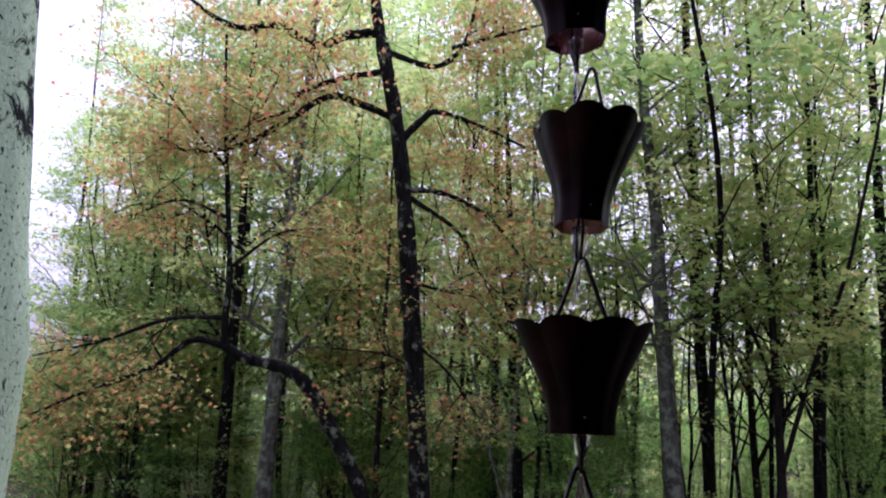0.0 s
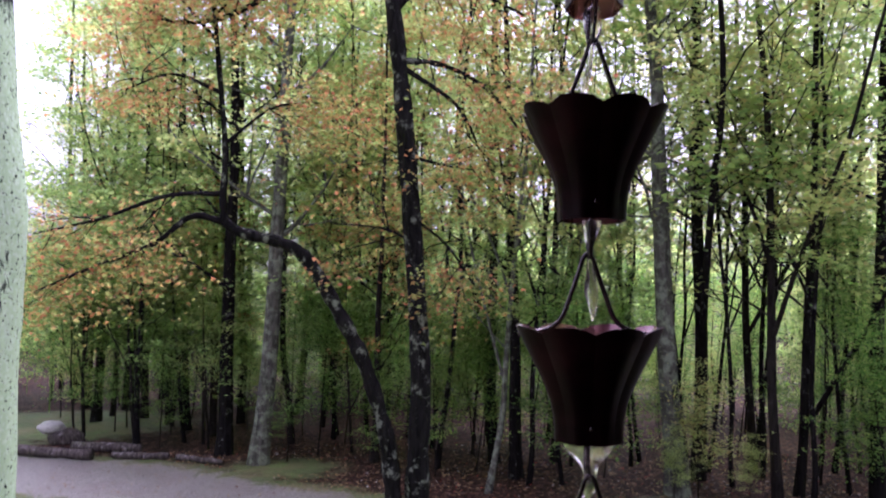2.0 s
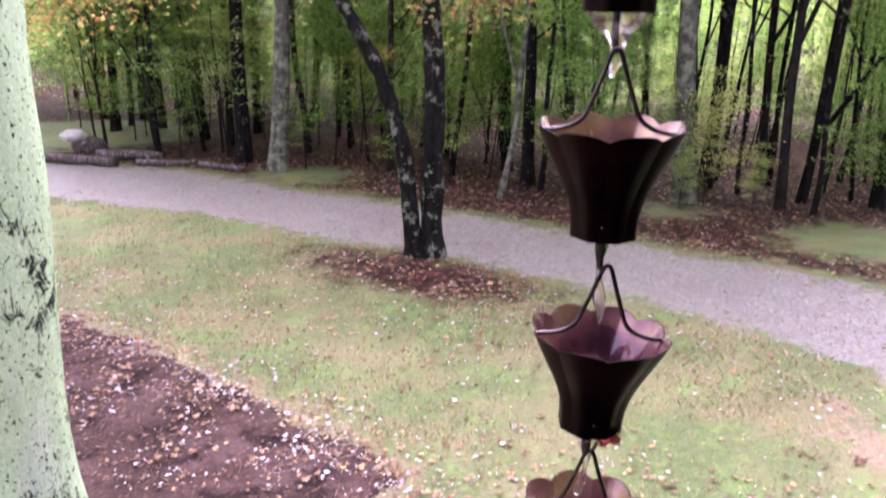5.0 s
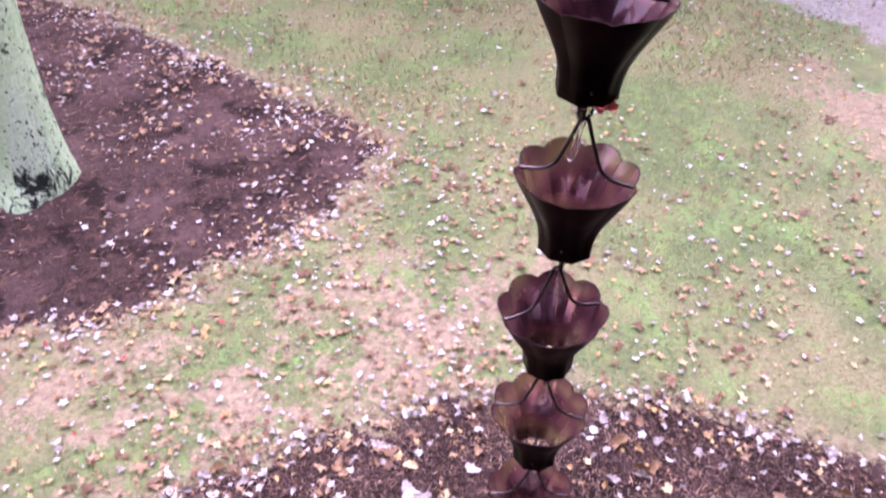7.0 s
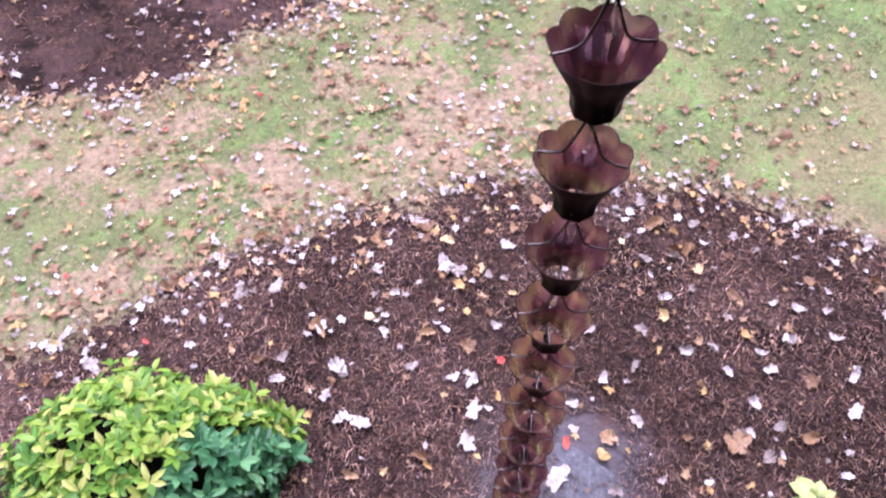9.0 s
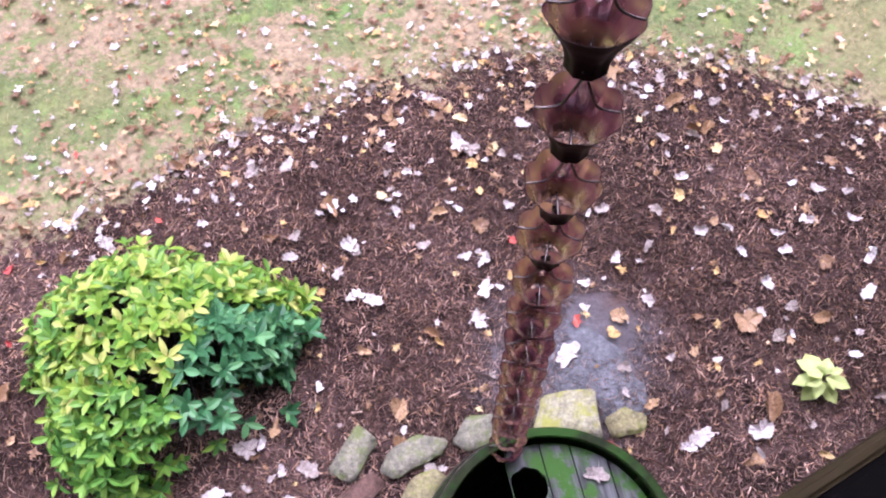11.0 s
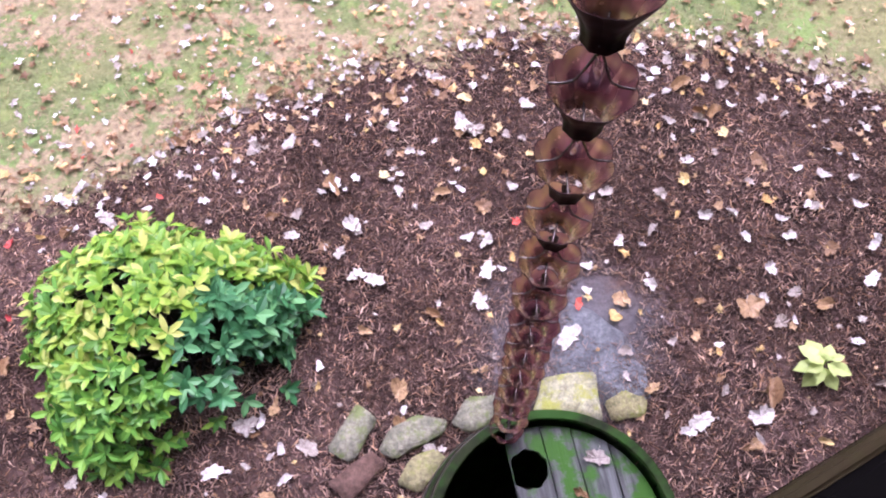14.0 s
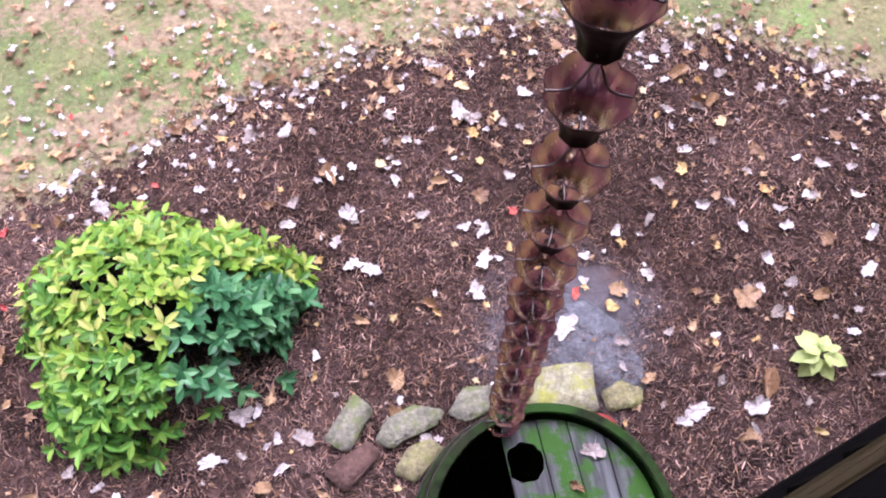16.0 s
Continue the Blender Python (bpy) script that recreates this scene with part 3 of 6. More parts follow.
def porch_rail():
    ob = thing("porch_railing", PORCH, "dark wet wooden porch railing with a worn outer edge", "railing")
    bm = bmesh.new()
    box_mesh(bm, (-0.35, -0.135, 2.28), (2.6, -0.012, 2.318), 0.006)
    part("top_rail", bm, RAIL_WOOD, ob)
    bm = bmesh.new()
    box_mesh(bm, (-0.35, -0.0115, 2.276), (2.6, 0.003, 2.319), 0.004)
    part("edge_strip", bm, EDGE_WOOD, ob, "worn brown edge of the rail, its lit tone in the colour")
    bm = bmesh.new()
    box_mesh(bm, (-0.3, -0.10, 1.50), (2.6, -0.04, 1.56), 0.004)
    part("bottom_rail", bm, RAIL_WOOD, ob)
    for i in range(24):
        bm = bmesh.new()
        x = -0.25 + i * 0.12
        box_mesh(bm, (x, -0.09, 1.562), (x + 0.035, -0.05, 2.278), 0.003)
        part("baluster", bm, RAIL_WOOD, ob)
    for x in (-0.34, 2.55):
        bm = bmesh.new()
        box_mesh(bm, (x, -0.23, 1.40), (x + 0.09, -0.138, 2.26), 0.004)
        part("post", bm, RAIL_WOOD, ob)


porch_rail()


def gutter():
    ob = thing("roof_gutter", PORCH, "dark metal gutter along the porch eave", "gutter")
    b = Build()
    prof = [(0.30, 4.30), (0.30, 4.18), (0.32, 4.15), (0.40, 4.15), (0.43, 4.20), (0.43, 4.30), (0.424, 4.30), (0.424, 4.203), (0.398, 4.156), (0.322, 4.156), (0.306, 4.182), (0.306, 4.30)]
    n = len(prof)
    b.add([(x, *q) for x in (-4.4, 4.4) for q in prof], [(i, (i + 1) % n, n + (i + 1) % n, n + i) for i in range(n)])
    part("trough", b, GUTTER, ob)


gutter()

# ---- the rain chain ----
STEP, TOP = 0.122, 2.8136
ARM = -21.0


def cup_mesh():
    """A fluted, flaring cup of eight petals with creases between them; its origin is the hook below it."""
    profile = [(0.0185, 0.0192), (0.024, 0.0191), (0.032, 0.0197), (0.040, 0.0214), (0.048, 0.0243), (0.056, 0.0281), (0.064, 0.0323), (0.0715, 0.0362), (0.0782, 0.0396)]
    lobes, per = 8, 6
    n = lobes * per
    b = Build()

    def ring(z, r, k):
        out = []
        for i in range(n):
            w = 2 * math.pi * i / n
            u = abs(((i / per) % 1.0) - 0.5) * 2
            flat = 1.035 * math.cos(math.pi / lobes) / math.cos((1 - u) * math.pi / lobes)
            bulge = (1 - k) * flat + k * (0.96 + 0.1 * (1 - abs(u) ** 1.7))
            out.append((r * bulge * math.cos(w), r * bulge * math.sin(w), z + 0.0038 * k ** 4 * (1 - u ** 2.4)))
        return out

    zs = [(z, r, i / (len(profile) - 1)) for i, (z, r) in enumerate(profile)]
    rings = [ring(*q) for q in zs] + [ring(z, r - 0.0009, k) for z, r, k in reversed(zs)]
    for q in rings:
        b.v.extend(q)
    for j in range(len(rings) - 1):
        for i in range(n):
            e = (i + 1) % n
            b.f.append((j * n + i, j * n + e, (j + 1) * n + e, (j + 1) * n + i))
    last = len(rings) - 1
    for i in range(n):
        e = (i + 1) % n
        b.f.append((last * n + i, last * n + e, e, i))
    me = b.mesh("cup", COPPER_SHADED, True)
    me.materials.append(COPPER_WET_LIT)
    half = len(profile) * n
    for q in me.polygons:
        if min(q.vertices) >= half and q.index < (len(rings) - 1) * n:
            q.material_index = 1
    rim = {(len(profile) - 1) * n + i for i in range(n)} | {len(profile) * n + i for i in range(n)}
    sharp = []
    for e in me.edges:
        p, q = e.vertices
        crease = p % n == q % n and p % per == 0
        sharp.append(crease or (p in rim and q in rim) or (p % n != q % n and (p // n in (0, last) or q // n in (0, last))))
    me.attributes.new("sharp_edge", "BOOLEAN", "EDGE").data.foreach_set("value", sharp)
    return me


def water_mesh(seed, wide, long):
    """Rain running off the foot of a cup, gathered to a wavering strand."""
    rng = random.Random(seed)
    b = Build()
    n, rows = 14, 16
    ph = [rng.uniform(0, 6.28) for _ in range(6)]
    for j in range(rows + 1):
        t = j / rows
        r = wide * (1 - t) ** 1.6 + 0.0016 + 0.0012 * math.sin(9 * t + ph[0])
        ox, oy = 0.0022 * math.sin(5 * t + ph[1]) * t, 0.0022 * math.sin(6 * t + ph[2]) * t
        for i in range(n):
            w = 2 * math.pi * i / n
            q = r * (1 + 0.22 * math.sin(2 * w + 5 * t + ph[3]) + 0.14 * math.sin(5 * w - 7 * t + ph[4]) + 0.08 * math.sin(3 * w + 16 * t + ph[5]))
            b.v.append((ox + q * math.cos(w), oy + q * math.sin(w), 0.0186 - long * t))
    b.f.extend((j * n + i, (j + 1) * n + i, (j + 1) * n + (i + 1) % n, j * n + (i + 1) % n) for j in range(rows) for i in range(n))
    b.f.append(tuple(range(n)))
    b.f.append(tuple(rows * n + i for i in reversed(range(n))))
    return b.mesh("water", WATER, True)


def wire_mesh(points, radius, per=6):
    b = Build()
    line = smooth_line(points, per)
    b.tube(line, [radius] * len(line), 7)
    return b.mesh("wire", WIRE, True)


def rain_chain():
    ob = thing("rain_chain", pose(0, 0, TOP), "dark aged copper rain chain of fluted cups hung from the gutter", "rain chain")
    cup = cup_mesh()
    side = [(0.0390, 0, 0.0772), (0.031, 0, 0.0778), (0.0235, 0, 0.0795), (0.0172, 0, 0.0830), (0.0136, 0, 0.0880), (0.0108, 0, 0.0955), (0.0076, 0, 0.1045), (0.0044, 0, 0.1140), (0.0025, 0, 0.1198)]
    bail = wire_mesh([(-x, y, z) for x, y, z in side] + [(0, 0, 0.1222)] + side[::-1], 0.0014, 3)
    hook = wire_mesh([(-0.0028, 0.0, 0.030), (-0.0028, 0, 0.020), (-0.0026, 0, 0.004), (0, 0, -0.0022), (0.0026, 0, 0.004), (0.0028, 0, 0.020), (0.0028, 0, 0.030)], 0.0014)
    bar = wire_mesh([(-0.0188, 0, 0.0275), (0, 0, 0.030), (0.0188, 0, 0.0275)], 0.0013, 3)
    drips = [water_mesh(1, 0.0110, 0.034), water_mesh(2, 0.0035, 0.050), water_mesh(3, 0.0025, 0.056)]
    rng = random.Random(5)
    for i in range(-11, 16):
        c = part("cup", cup, COPPER_SHADED, ob)
        c.matrix_basis = pose(rng.gauss(0, 0.0004), rng.gauss(0, 0.0004), -i * STEP, rng.gauss(0, 0.9), rng.gauss(0, 0.9), ARM + rng.gauss(0, 7))
        if i == -4:  # one cup is squeezed narrow and hangs askew
            c.matrix_basis = pose(0.0, 0, -i * STEP, 0, 4.5, -18) @ Matrix.Diagonal((0.80, 1.12, 1.0, 1)) @ pose(0, 0, 0, 0, 0, 8)
        part("water", drips[0 if i == -2 else 1 + i % 2], WATER, c, "clear rainwater running off the cup")
        w = part("bail", bail, WIRE, c, "thin dark wire bail")
        part("bottom_bar", bar, WIRE, c).matrix_basis = pose(0, 0, 0, 0, 0, 90)
        part("hook", hook, WIRE, c).matrix_basis = pose(0, 0, 0, 0, 0, 90 + rng.gauss(0, 10))
    b = Build()
    line = smooth_line([(0.0, 0, 11 * STEP + 0.125), (0.0, 0.0, 11 * STEP + 0.18)], 4)
    b.tube(line, [0.003] * len(line), 7)
    part("hanger", b, WIRE, ob)


rain_chain()

# ---- barrel ----
BX, BY, BZ = 0.050, -0.260, 1.05


def barrel():
    z0 = height(BX, BY) - 0.01
    tall = BZ - z0
    ob = thing("rain_barrel", pose(BX, BY, z0), "mossy green wooden rain barrel with a broken plank head", "barrel")

    def radius(t):
        return 0.288 + 0.062 * (1 - (2 * t - 1) ** 2)

    count = 26
    for i in range(count):
        b = Build()
        a0, a1 = 2 * math.pi * (i + 0.012) / count, 2 * math.pi * (i + 0.988) / count
        rows = 8
        verts, faces = [], []
        for j in range(rows + 1):
            t = j / rows
            thick = 0.026 if t < 0.97 else 0.020
            for r in (radius(t), radius(t) - thick):
                for a in (a0, (a0 + a1) / 2, a1):
                    verts.append((r * math.cos(a), r * math.sin(a), t * tall))
        for j in range(rows):
            q, e = j * 6, j * 6 + 6
            faces += [(q, q + 1, e + 1, e), (q + 1, q + 2, e + 2, e + 1), (q + 4, q + 3, e + 3, e + 4), (q + 5, q + 4, e + 4, e + 5), (q + 3, q, e, e + 3), (q + 2, q + 5, e + 5, e + 2)]
        e = rows * 6
        faces += [(0, 3, 4, 1), (1, 4, 5, 2), (e, e + 1, e + 4, e + 3), (e + 1, e + 2, e + 5, e + 4)]
        b.add(verts, faces)
        part("stave", b, STAVE_WOOD, ob)
    for t in (0.04, 0.22, 0.36, 0.64, 0.78, 0.955):
        b = Build()
        n, wide = 48, 0.022
        for k, (dr, dz) in enumerate(((0.0005, -1), (0.004, -1), (0.004, 1), (0.0005, 1))):
            zz = t + dz * wide / tall
            b.v.extend(((radius(zz) + dr) * math.cos(2 * math.pi * i / n), (radius(zz) + dr) * math.sin(2 * math.pi * i / n), zz * tall) for i in range(n))
        b.f.extend((k * n + i, k * n + (i + 1) % n, ((k + 1) % 4) * n + (i + 1) % n, ((k + 1) % 4) * n + i) for k in range(4) for i in range(n))
        part("hoop", b, IRON, ob, "flat iron hoop")
    # head planks run away from the house; those over the chain are missing
    head_z, rh = tall - 0.045, 0.262
    cuts = [-0.010, 0.083, 0.155, 0.235, 0.32]
    hole = (0.033, -0.095, 0.047)
    for x0, x1 in zip(cuts[:-1], cuts[1:]):
        lo, hi = x0 - BX + 0.0015, min(x1 - BX - 0.0015, rh * 0.995)

        def outline():
            out = []
            for k in range(13):
                x = lo + (hi - lo) * k / 12
                out.append((x, math.sqrt(max(rh * rh - x * x, 0))))
            return out + [(x, -y) for x, y in reversed(out)]

        edge = outline()
        b = Build()
        if x0 == cuts[0]:
            hx, hy = hole[0] - BX, hole[1] - BY
            m, inner, outer = 40, [], []
            for k in range(m):
                w = 2 * math.pi * k / m
                dx, dy = math.cos(w), math.sin(w)
                reach = 9.0
                for (ax, ay), (bx, by) in zip(edge, edge[1:] + edge[:1]):
                    ex, ey = bx - ax, by - ay
                    den = dx * ey - dy * ex
                    if abs(den) > 1e-9:
                        t = ((ax - hx) * ey - (ay - hy) * ex) / den
                        u = ((ax - hx) * dy - (ay - hy) * dx) / den
                        if t > 0 and -1e-6 <= u <= 1 + 1e-6:
                            reach = min(reach, t)
                rr = min(hole[2] * (1 + 0.035 * math.sin(9 * w) + 0.02 * math.sin(5 * w + 1)), reach - 0.002)
                inner.append((hx + dx * rr, hy + dy * rr))
                outer.append((hx + dx * reach, hy + dy * reach))
            for zz in (head_z, head_z - 0.02):
                b.v.extend((*q, zz) for q in inner)
                b.v.extend((*q, zz) for q in outer)
            for k in range(m):
                e = (k + 1) % m
                b.f += [(k, m + k, m + e, e), (2 * m + k, 2 * m + e, 3 * m + e, 3 * m + k), (k, e, 2 * m + e, 2 * m + k), (m + k, 3 * m + k, 3 * m + e, m + e)]
        else:
            n = len(edge)
            b.v.extend((*q, head_z) for q in edge)
            b.v.extend((*q, head_z - 0.02) for q in edge)
            b.f.append(tuple(reversed(range(n))))
            b.f.append(tuple(range(n, 2 * n)))
            b.f.extend((i, (i + 1) % n, n + (i + 1) % n, n + i) for i in range(n))
        part("head_plank", b, HEAD_WOOD, ob)
    b = Build()
    n = 60
    ring = [(0.2885, 0.0005), (0.2895, 0.006), (0.270, 0.006), (0.2675, 0.0005)]
    for r, dz in ring:
        b.v.extend((r * math.cos(2 * math.pi * i / n), r * math.sin(2 * math.pi * i / n), tall + dz + 0.0015 * math.sin(i * 1.9)) for i in range(n))
    b.f.extend((k * n + i, k * n + (i + 1) % n, ((k + 1) % 4) * n + (i + 1) % n, ((k + 1) % 4) * n + i) for k in range(4) for i in range(n))
    part("rim", b, RIM_WOOD, ob, "mossy green rim")


barrel()

# ---- stones round the barrel ----


def rock(name, corners, top, material, label, category="stone", seed=1, rough=0.010, group="", drop=0.05):
    """A worn stone slab with the given plan corners and height over the ground."""
    rng = random.Random(seed)
    cx, cy = sum(c[0] for c in corners) / len(corners), sum(c[1] for c in corners) / len(corners)
    z = height(cx, cy)
    bm = bmesh.new()
    lo = [bm.verts.new((x - cx, y - cy, -drop)) for x, y in corners]
    hi = [bm.verts.new((x - cx, y - cy, top + rng.uniform(-0.004, 0.004))) for x, y in corners]
    bm.faces.new(hi)
    bm.faces.new(list(reversed(lo)))
    for i in range(len(corners)):
        e = (i + 1) % len(corners)
        bm.faces.new((lo[i], lo[e], hi[e], hi[i]))
    bmesh.ops.recalc_face_normals(bm, faces=bm.faces)
    bmesh.ops.bevel(bm, geom=list(bm.edges), offset=min(0.008, top * 0.25), segments=2, affect="EDGES")
    bmesh.ops.triangulate(bm, faces=bm.faces)
    bmesh.ops.subdivide_edges(bm, edges=[e for e in bm.edges if e.calc_length() > 0.03], cuts=2, use_grid_fill=True)
    bmesh.ops.triangulate(bm, faces=bm.faces)
    for v in bm.verts:
        q = Vector((v.co.x * 14 + seed, v.co.y * 14, v.co.z * 14))
        v.co += Vector((noise.noise(q), noise.noise(q + Vector((9, 0, 0))), noise.noise(q + Vector((0, 9, 0))))) * rough
    me = bpy.data.meshes.new(name)
    bm.to_mesh(me)
    bm.free()
    me.materials.append(material)
    me.polygons.foreach_set("use_smooth", [True] * len(me.polygons))
    ob = new(name, me)
    ob.matrix_basis = pose(cx, cy, z)
    return tagged(ob, label, category, group)


rock("stone_block", [(0.265, 0.332), (0.447, 0.31), (0.432, 0.14), (0.18, 0.18)], 0.13, STONE_BLOCK, "pale square stone block with yellow moss behind the barrel", seed=3)
rock("slate_slab", [(0.419, 0.654), (0.535, 0.581), (0.624, 0.467), (0.67, 0.332), (0.65, 0.204), (0.506, 0.191), (0.342, 0.292), (0.321, 0.498)], 0.010, SLATE, "wet blue-grey slate slab flush with the mulch", seed=4, rough=0.004)
FLAGS = "flagstones beside the barrel"
rock("flagstone", [(-0.545, 0.262), (-0.463, 0.203), (-0.353, 0.334), (-0.409, 0.41)], 0.05, STONE_GREEN, "long greenish flagstone in the mulch", seed=5, group=FLAGS)
rock("flagstone", [(-0.364, 0.223), (-0.314, 0.182), (-0.119, 0.232), (-0.093, 0.278), (-0.216, 0.32), (-0.316, 0.284)], 0.05, STONE_GREEN, "lichen-spotted grey flagstone in the mulch", seed=6, group=FLAGS)
rock("flagstone", [(-0.32, 0.093), (-0.249, 0.049), (-0.124, 0.141), (-0.159, 0.189), (-0.255, 0.169)], 0.05, STONE_TAN, "rounded tan flagstone in the mulch", seed=7, group=FLAGS)
rock("flagstone", [(-0.087, 0.258), (-0.04, 0.217), (0.047, 0.23), (0.101, 0.324), (-0.01, 0.348)], 0.04, STONE_GREEN, "grey flagstone half under the chain", seed=8, group=FLAGS)
rock("flagstone", [(0.479, 0.223), (0.552, 0.25), (0.629, 0.201), (0.598, 0.144), (0.487, 0.143)], 0.035, STONE_TAN, "small tan flagstone beside the block", seed=9, group=FLAGS)
rock("brick", [(-0.566, 0.145), (-0.499, 0.064), (-0.353, 0.169), (-0.388, 0.221)], 0.055, STONE_RED, "worn reddish brick lying in the mulch", "brick", seed=10)


def red_lid():
    b = Build()
    n = 32
    prof = [(0.0, 0.05), (0.05, 0.049), (0.068, 0.043), (0.075, 0.03), (0.075, 0.0), (0.07, 0.0), (0.0, 0.0)]
    for r, z in prof:
        b.v.extend((max(r, 0.0005) * math.cos(2 * math.pi * i / n), max(r, 0.0005) * math.sin(2 * math.pi * i / n), z) for i in range(n))
    b.f.extend((k * n + i, k * n + (i + 1) % n, (k + 1) * n + (i + 1) % n, (k + 1) * n + i) for k in range(len(prof) - 1) for i in range(n))
    ob = new("round_lid", b.mesh("round_lid", RED, True))
    ob.matrix_basis = pose(0.425, 0.075, height(0.425, 0.075) + 0.01, 8, 0, 0)
    tagged(ob, "round red plastic lid lying beside the barrel", "lid")


red_lid()

# ---- trees ----


def grow(b, tips, start, way, length, r, depth, rng, lift=0.05, least=0):
    """A twig with side twigs; its leafy places go to tips."""
    pts, p, d = [Vector(start)], Vector(start), Vector(way).normalized()
    n = 4
    for i in range(n):
        d = (d + Vector((rng.gauss(0, 0.16), rng.gauss(0, 0.16), rng.gauss(lift, 0.12)))).normalized()
        p = p + d * (length / n)
        pts.append(p.copy())
    if depth >= least:
        b.tube(pts, taper(r, r * 0.35, n + 1), 4 if r > 0.02 else 3, False)
    for i, q in enumerate(pts[2:]):
        tips.append((q, d.copy(), depth))
    if depth > 0:
        for _ in range(3 + depth):
            i = rng.randrange(1, n + 1)
            side = d.cross(Vector((rng.gauss(0, 1), rng.gauss(0, 1), rng.gauss(0, 1)))).normalized()
            side.z *= 0.45
            grow(b, tips, pts[i], d * 0.55 + side, length * rng.uniform(0.4, 0.65), r * 0.5, depth - 1, rng, lift * 0.4, least)


def sprays(tips, count, rng, wide=0.24, thin=0.10, drop=0.03, per=16):
    """Leaf places in flat sprays round some of the twigs' tips."""
    out = []
    while len(out) < count:
        q, d, depth = tips[rng.randrange(len(tips))]
        s = wide * rng.uniform(0.7, 1.5)
        lean_x, lean_y = rng.gauss(0, 0.2), rng.gauss(0, 0.2)
        for _ in range(int(per * rng.uniform(0.5, 1.5))):
            x, y = rng.gauss(0, s), rng.gauss(0, s)
            out.append((q.x + x, q.y + y, q.z + lean_x * x + lean_y * y + rng.gauss(-drop, thin)))
    return out


def forest_tree(name, seed, tall, r, low, spread, leaves, size, bark, leaf, label, lean=0.02, limbs=15, category="tree", flare=1.35, forks=0, crook=0.022):
    rng = random.Random(seed)
    ob = thing(name, pose(0, 0, 0), label, category, "trees of the wood")
    b, tips = Build(), []
    n = 12
    line, x, y = [], 0.0, 0.0
    dx, dy = rng.gauss(0, lean), rng.gauss(0, lean)
    for i in range(n + 1):
        z = -0.15 + (tall + 0.15) * (i / n) ** 1.15
        line.append((x, y, z))
        x += (dx + rng.gauss(0, crook)) * tall / n
        y += (dy + rng.gauss(0, crook)) * tall / n
    radii = [r * (flare if i == 0 else 1.0) * (1 - 0.86 * (i / n) ** 1.1) for i in range(n + 1)]
    fine = smooth_line(line, 3)
    rr = [radii[min(i // 3, n)] + (radii[min(i // 3 + 1, n)] - radii[min(i // 3, n)]) * (i % 3) / 3 for i in range(len(fine))]
    b.tube(fine, rr, 10)
    for k in range(limbs):
        t = low / tall + (0.97 - low / tall) * (k + rng.random()) / limbs
        i = min(int(t ** (1 / 1.15) * (len(fine) - 1)), len(fine) - 2)
        w = rng.uniform(0, 2 * math.pi)
        long = spread * rng.uniform(0.55, 1.1) * (1 - 0.55 * t)
        grow(b, tips, fine[i], (math.cos(w), math.sin(w), 0.55 + 0.6 * t), long, max(rr[i] * 0.36, 0.008), 2, rng, 0.05, 1)
    for k in range(forks):
        i = int(len(fine) * rng.uniform(0.12, 0.45))
        w = rng.uniform(0, 2 * math.pi)
        p, d = Vector(fine[i]), Vector((math.cos(w), math.sin(w), 2.2)).normalized()
        way = [p.copy()]
        for _ in range(7):
            d = (d + Vector((rng.gauss(0, 0.09), rng.gauss(0, 0.09), 0.10))).normalized()
            p = p + d * (tall * 0.075)
            way.append(p.copy())
        way = smooth_line(way, 3)
        b.tube(way, taper(rr[i] * 0.62, rr[i] * 0.15, len(way)), 7)
        for q in way[6::3]:
            w = rng.uniform(0, 2 * math.pi)
            grow(b, tips, q, (math.cos(w), math.sin(w), 0.8), spread * rng.uniform(0.3, 0.6), max(rr[i] * 0.16, 0.007), 2, rng, 0.05, 1)
    part("trunk", b, bark, ob)
    c = Build()
    leaf_cloud(c, sprays(tips, int(leaves * 1.3), rng, 0.23, 0.05, 0.04, 38), rng, size * 1.08, 0.4, 3)
    part("crown", c, leaf, ob)
    return ob


MAIN = pose(2.06, 9.2, 0)


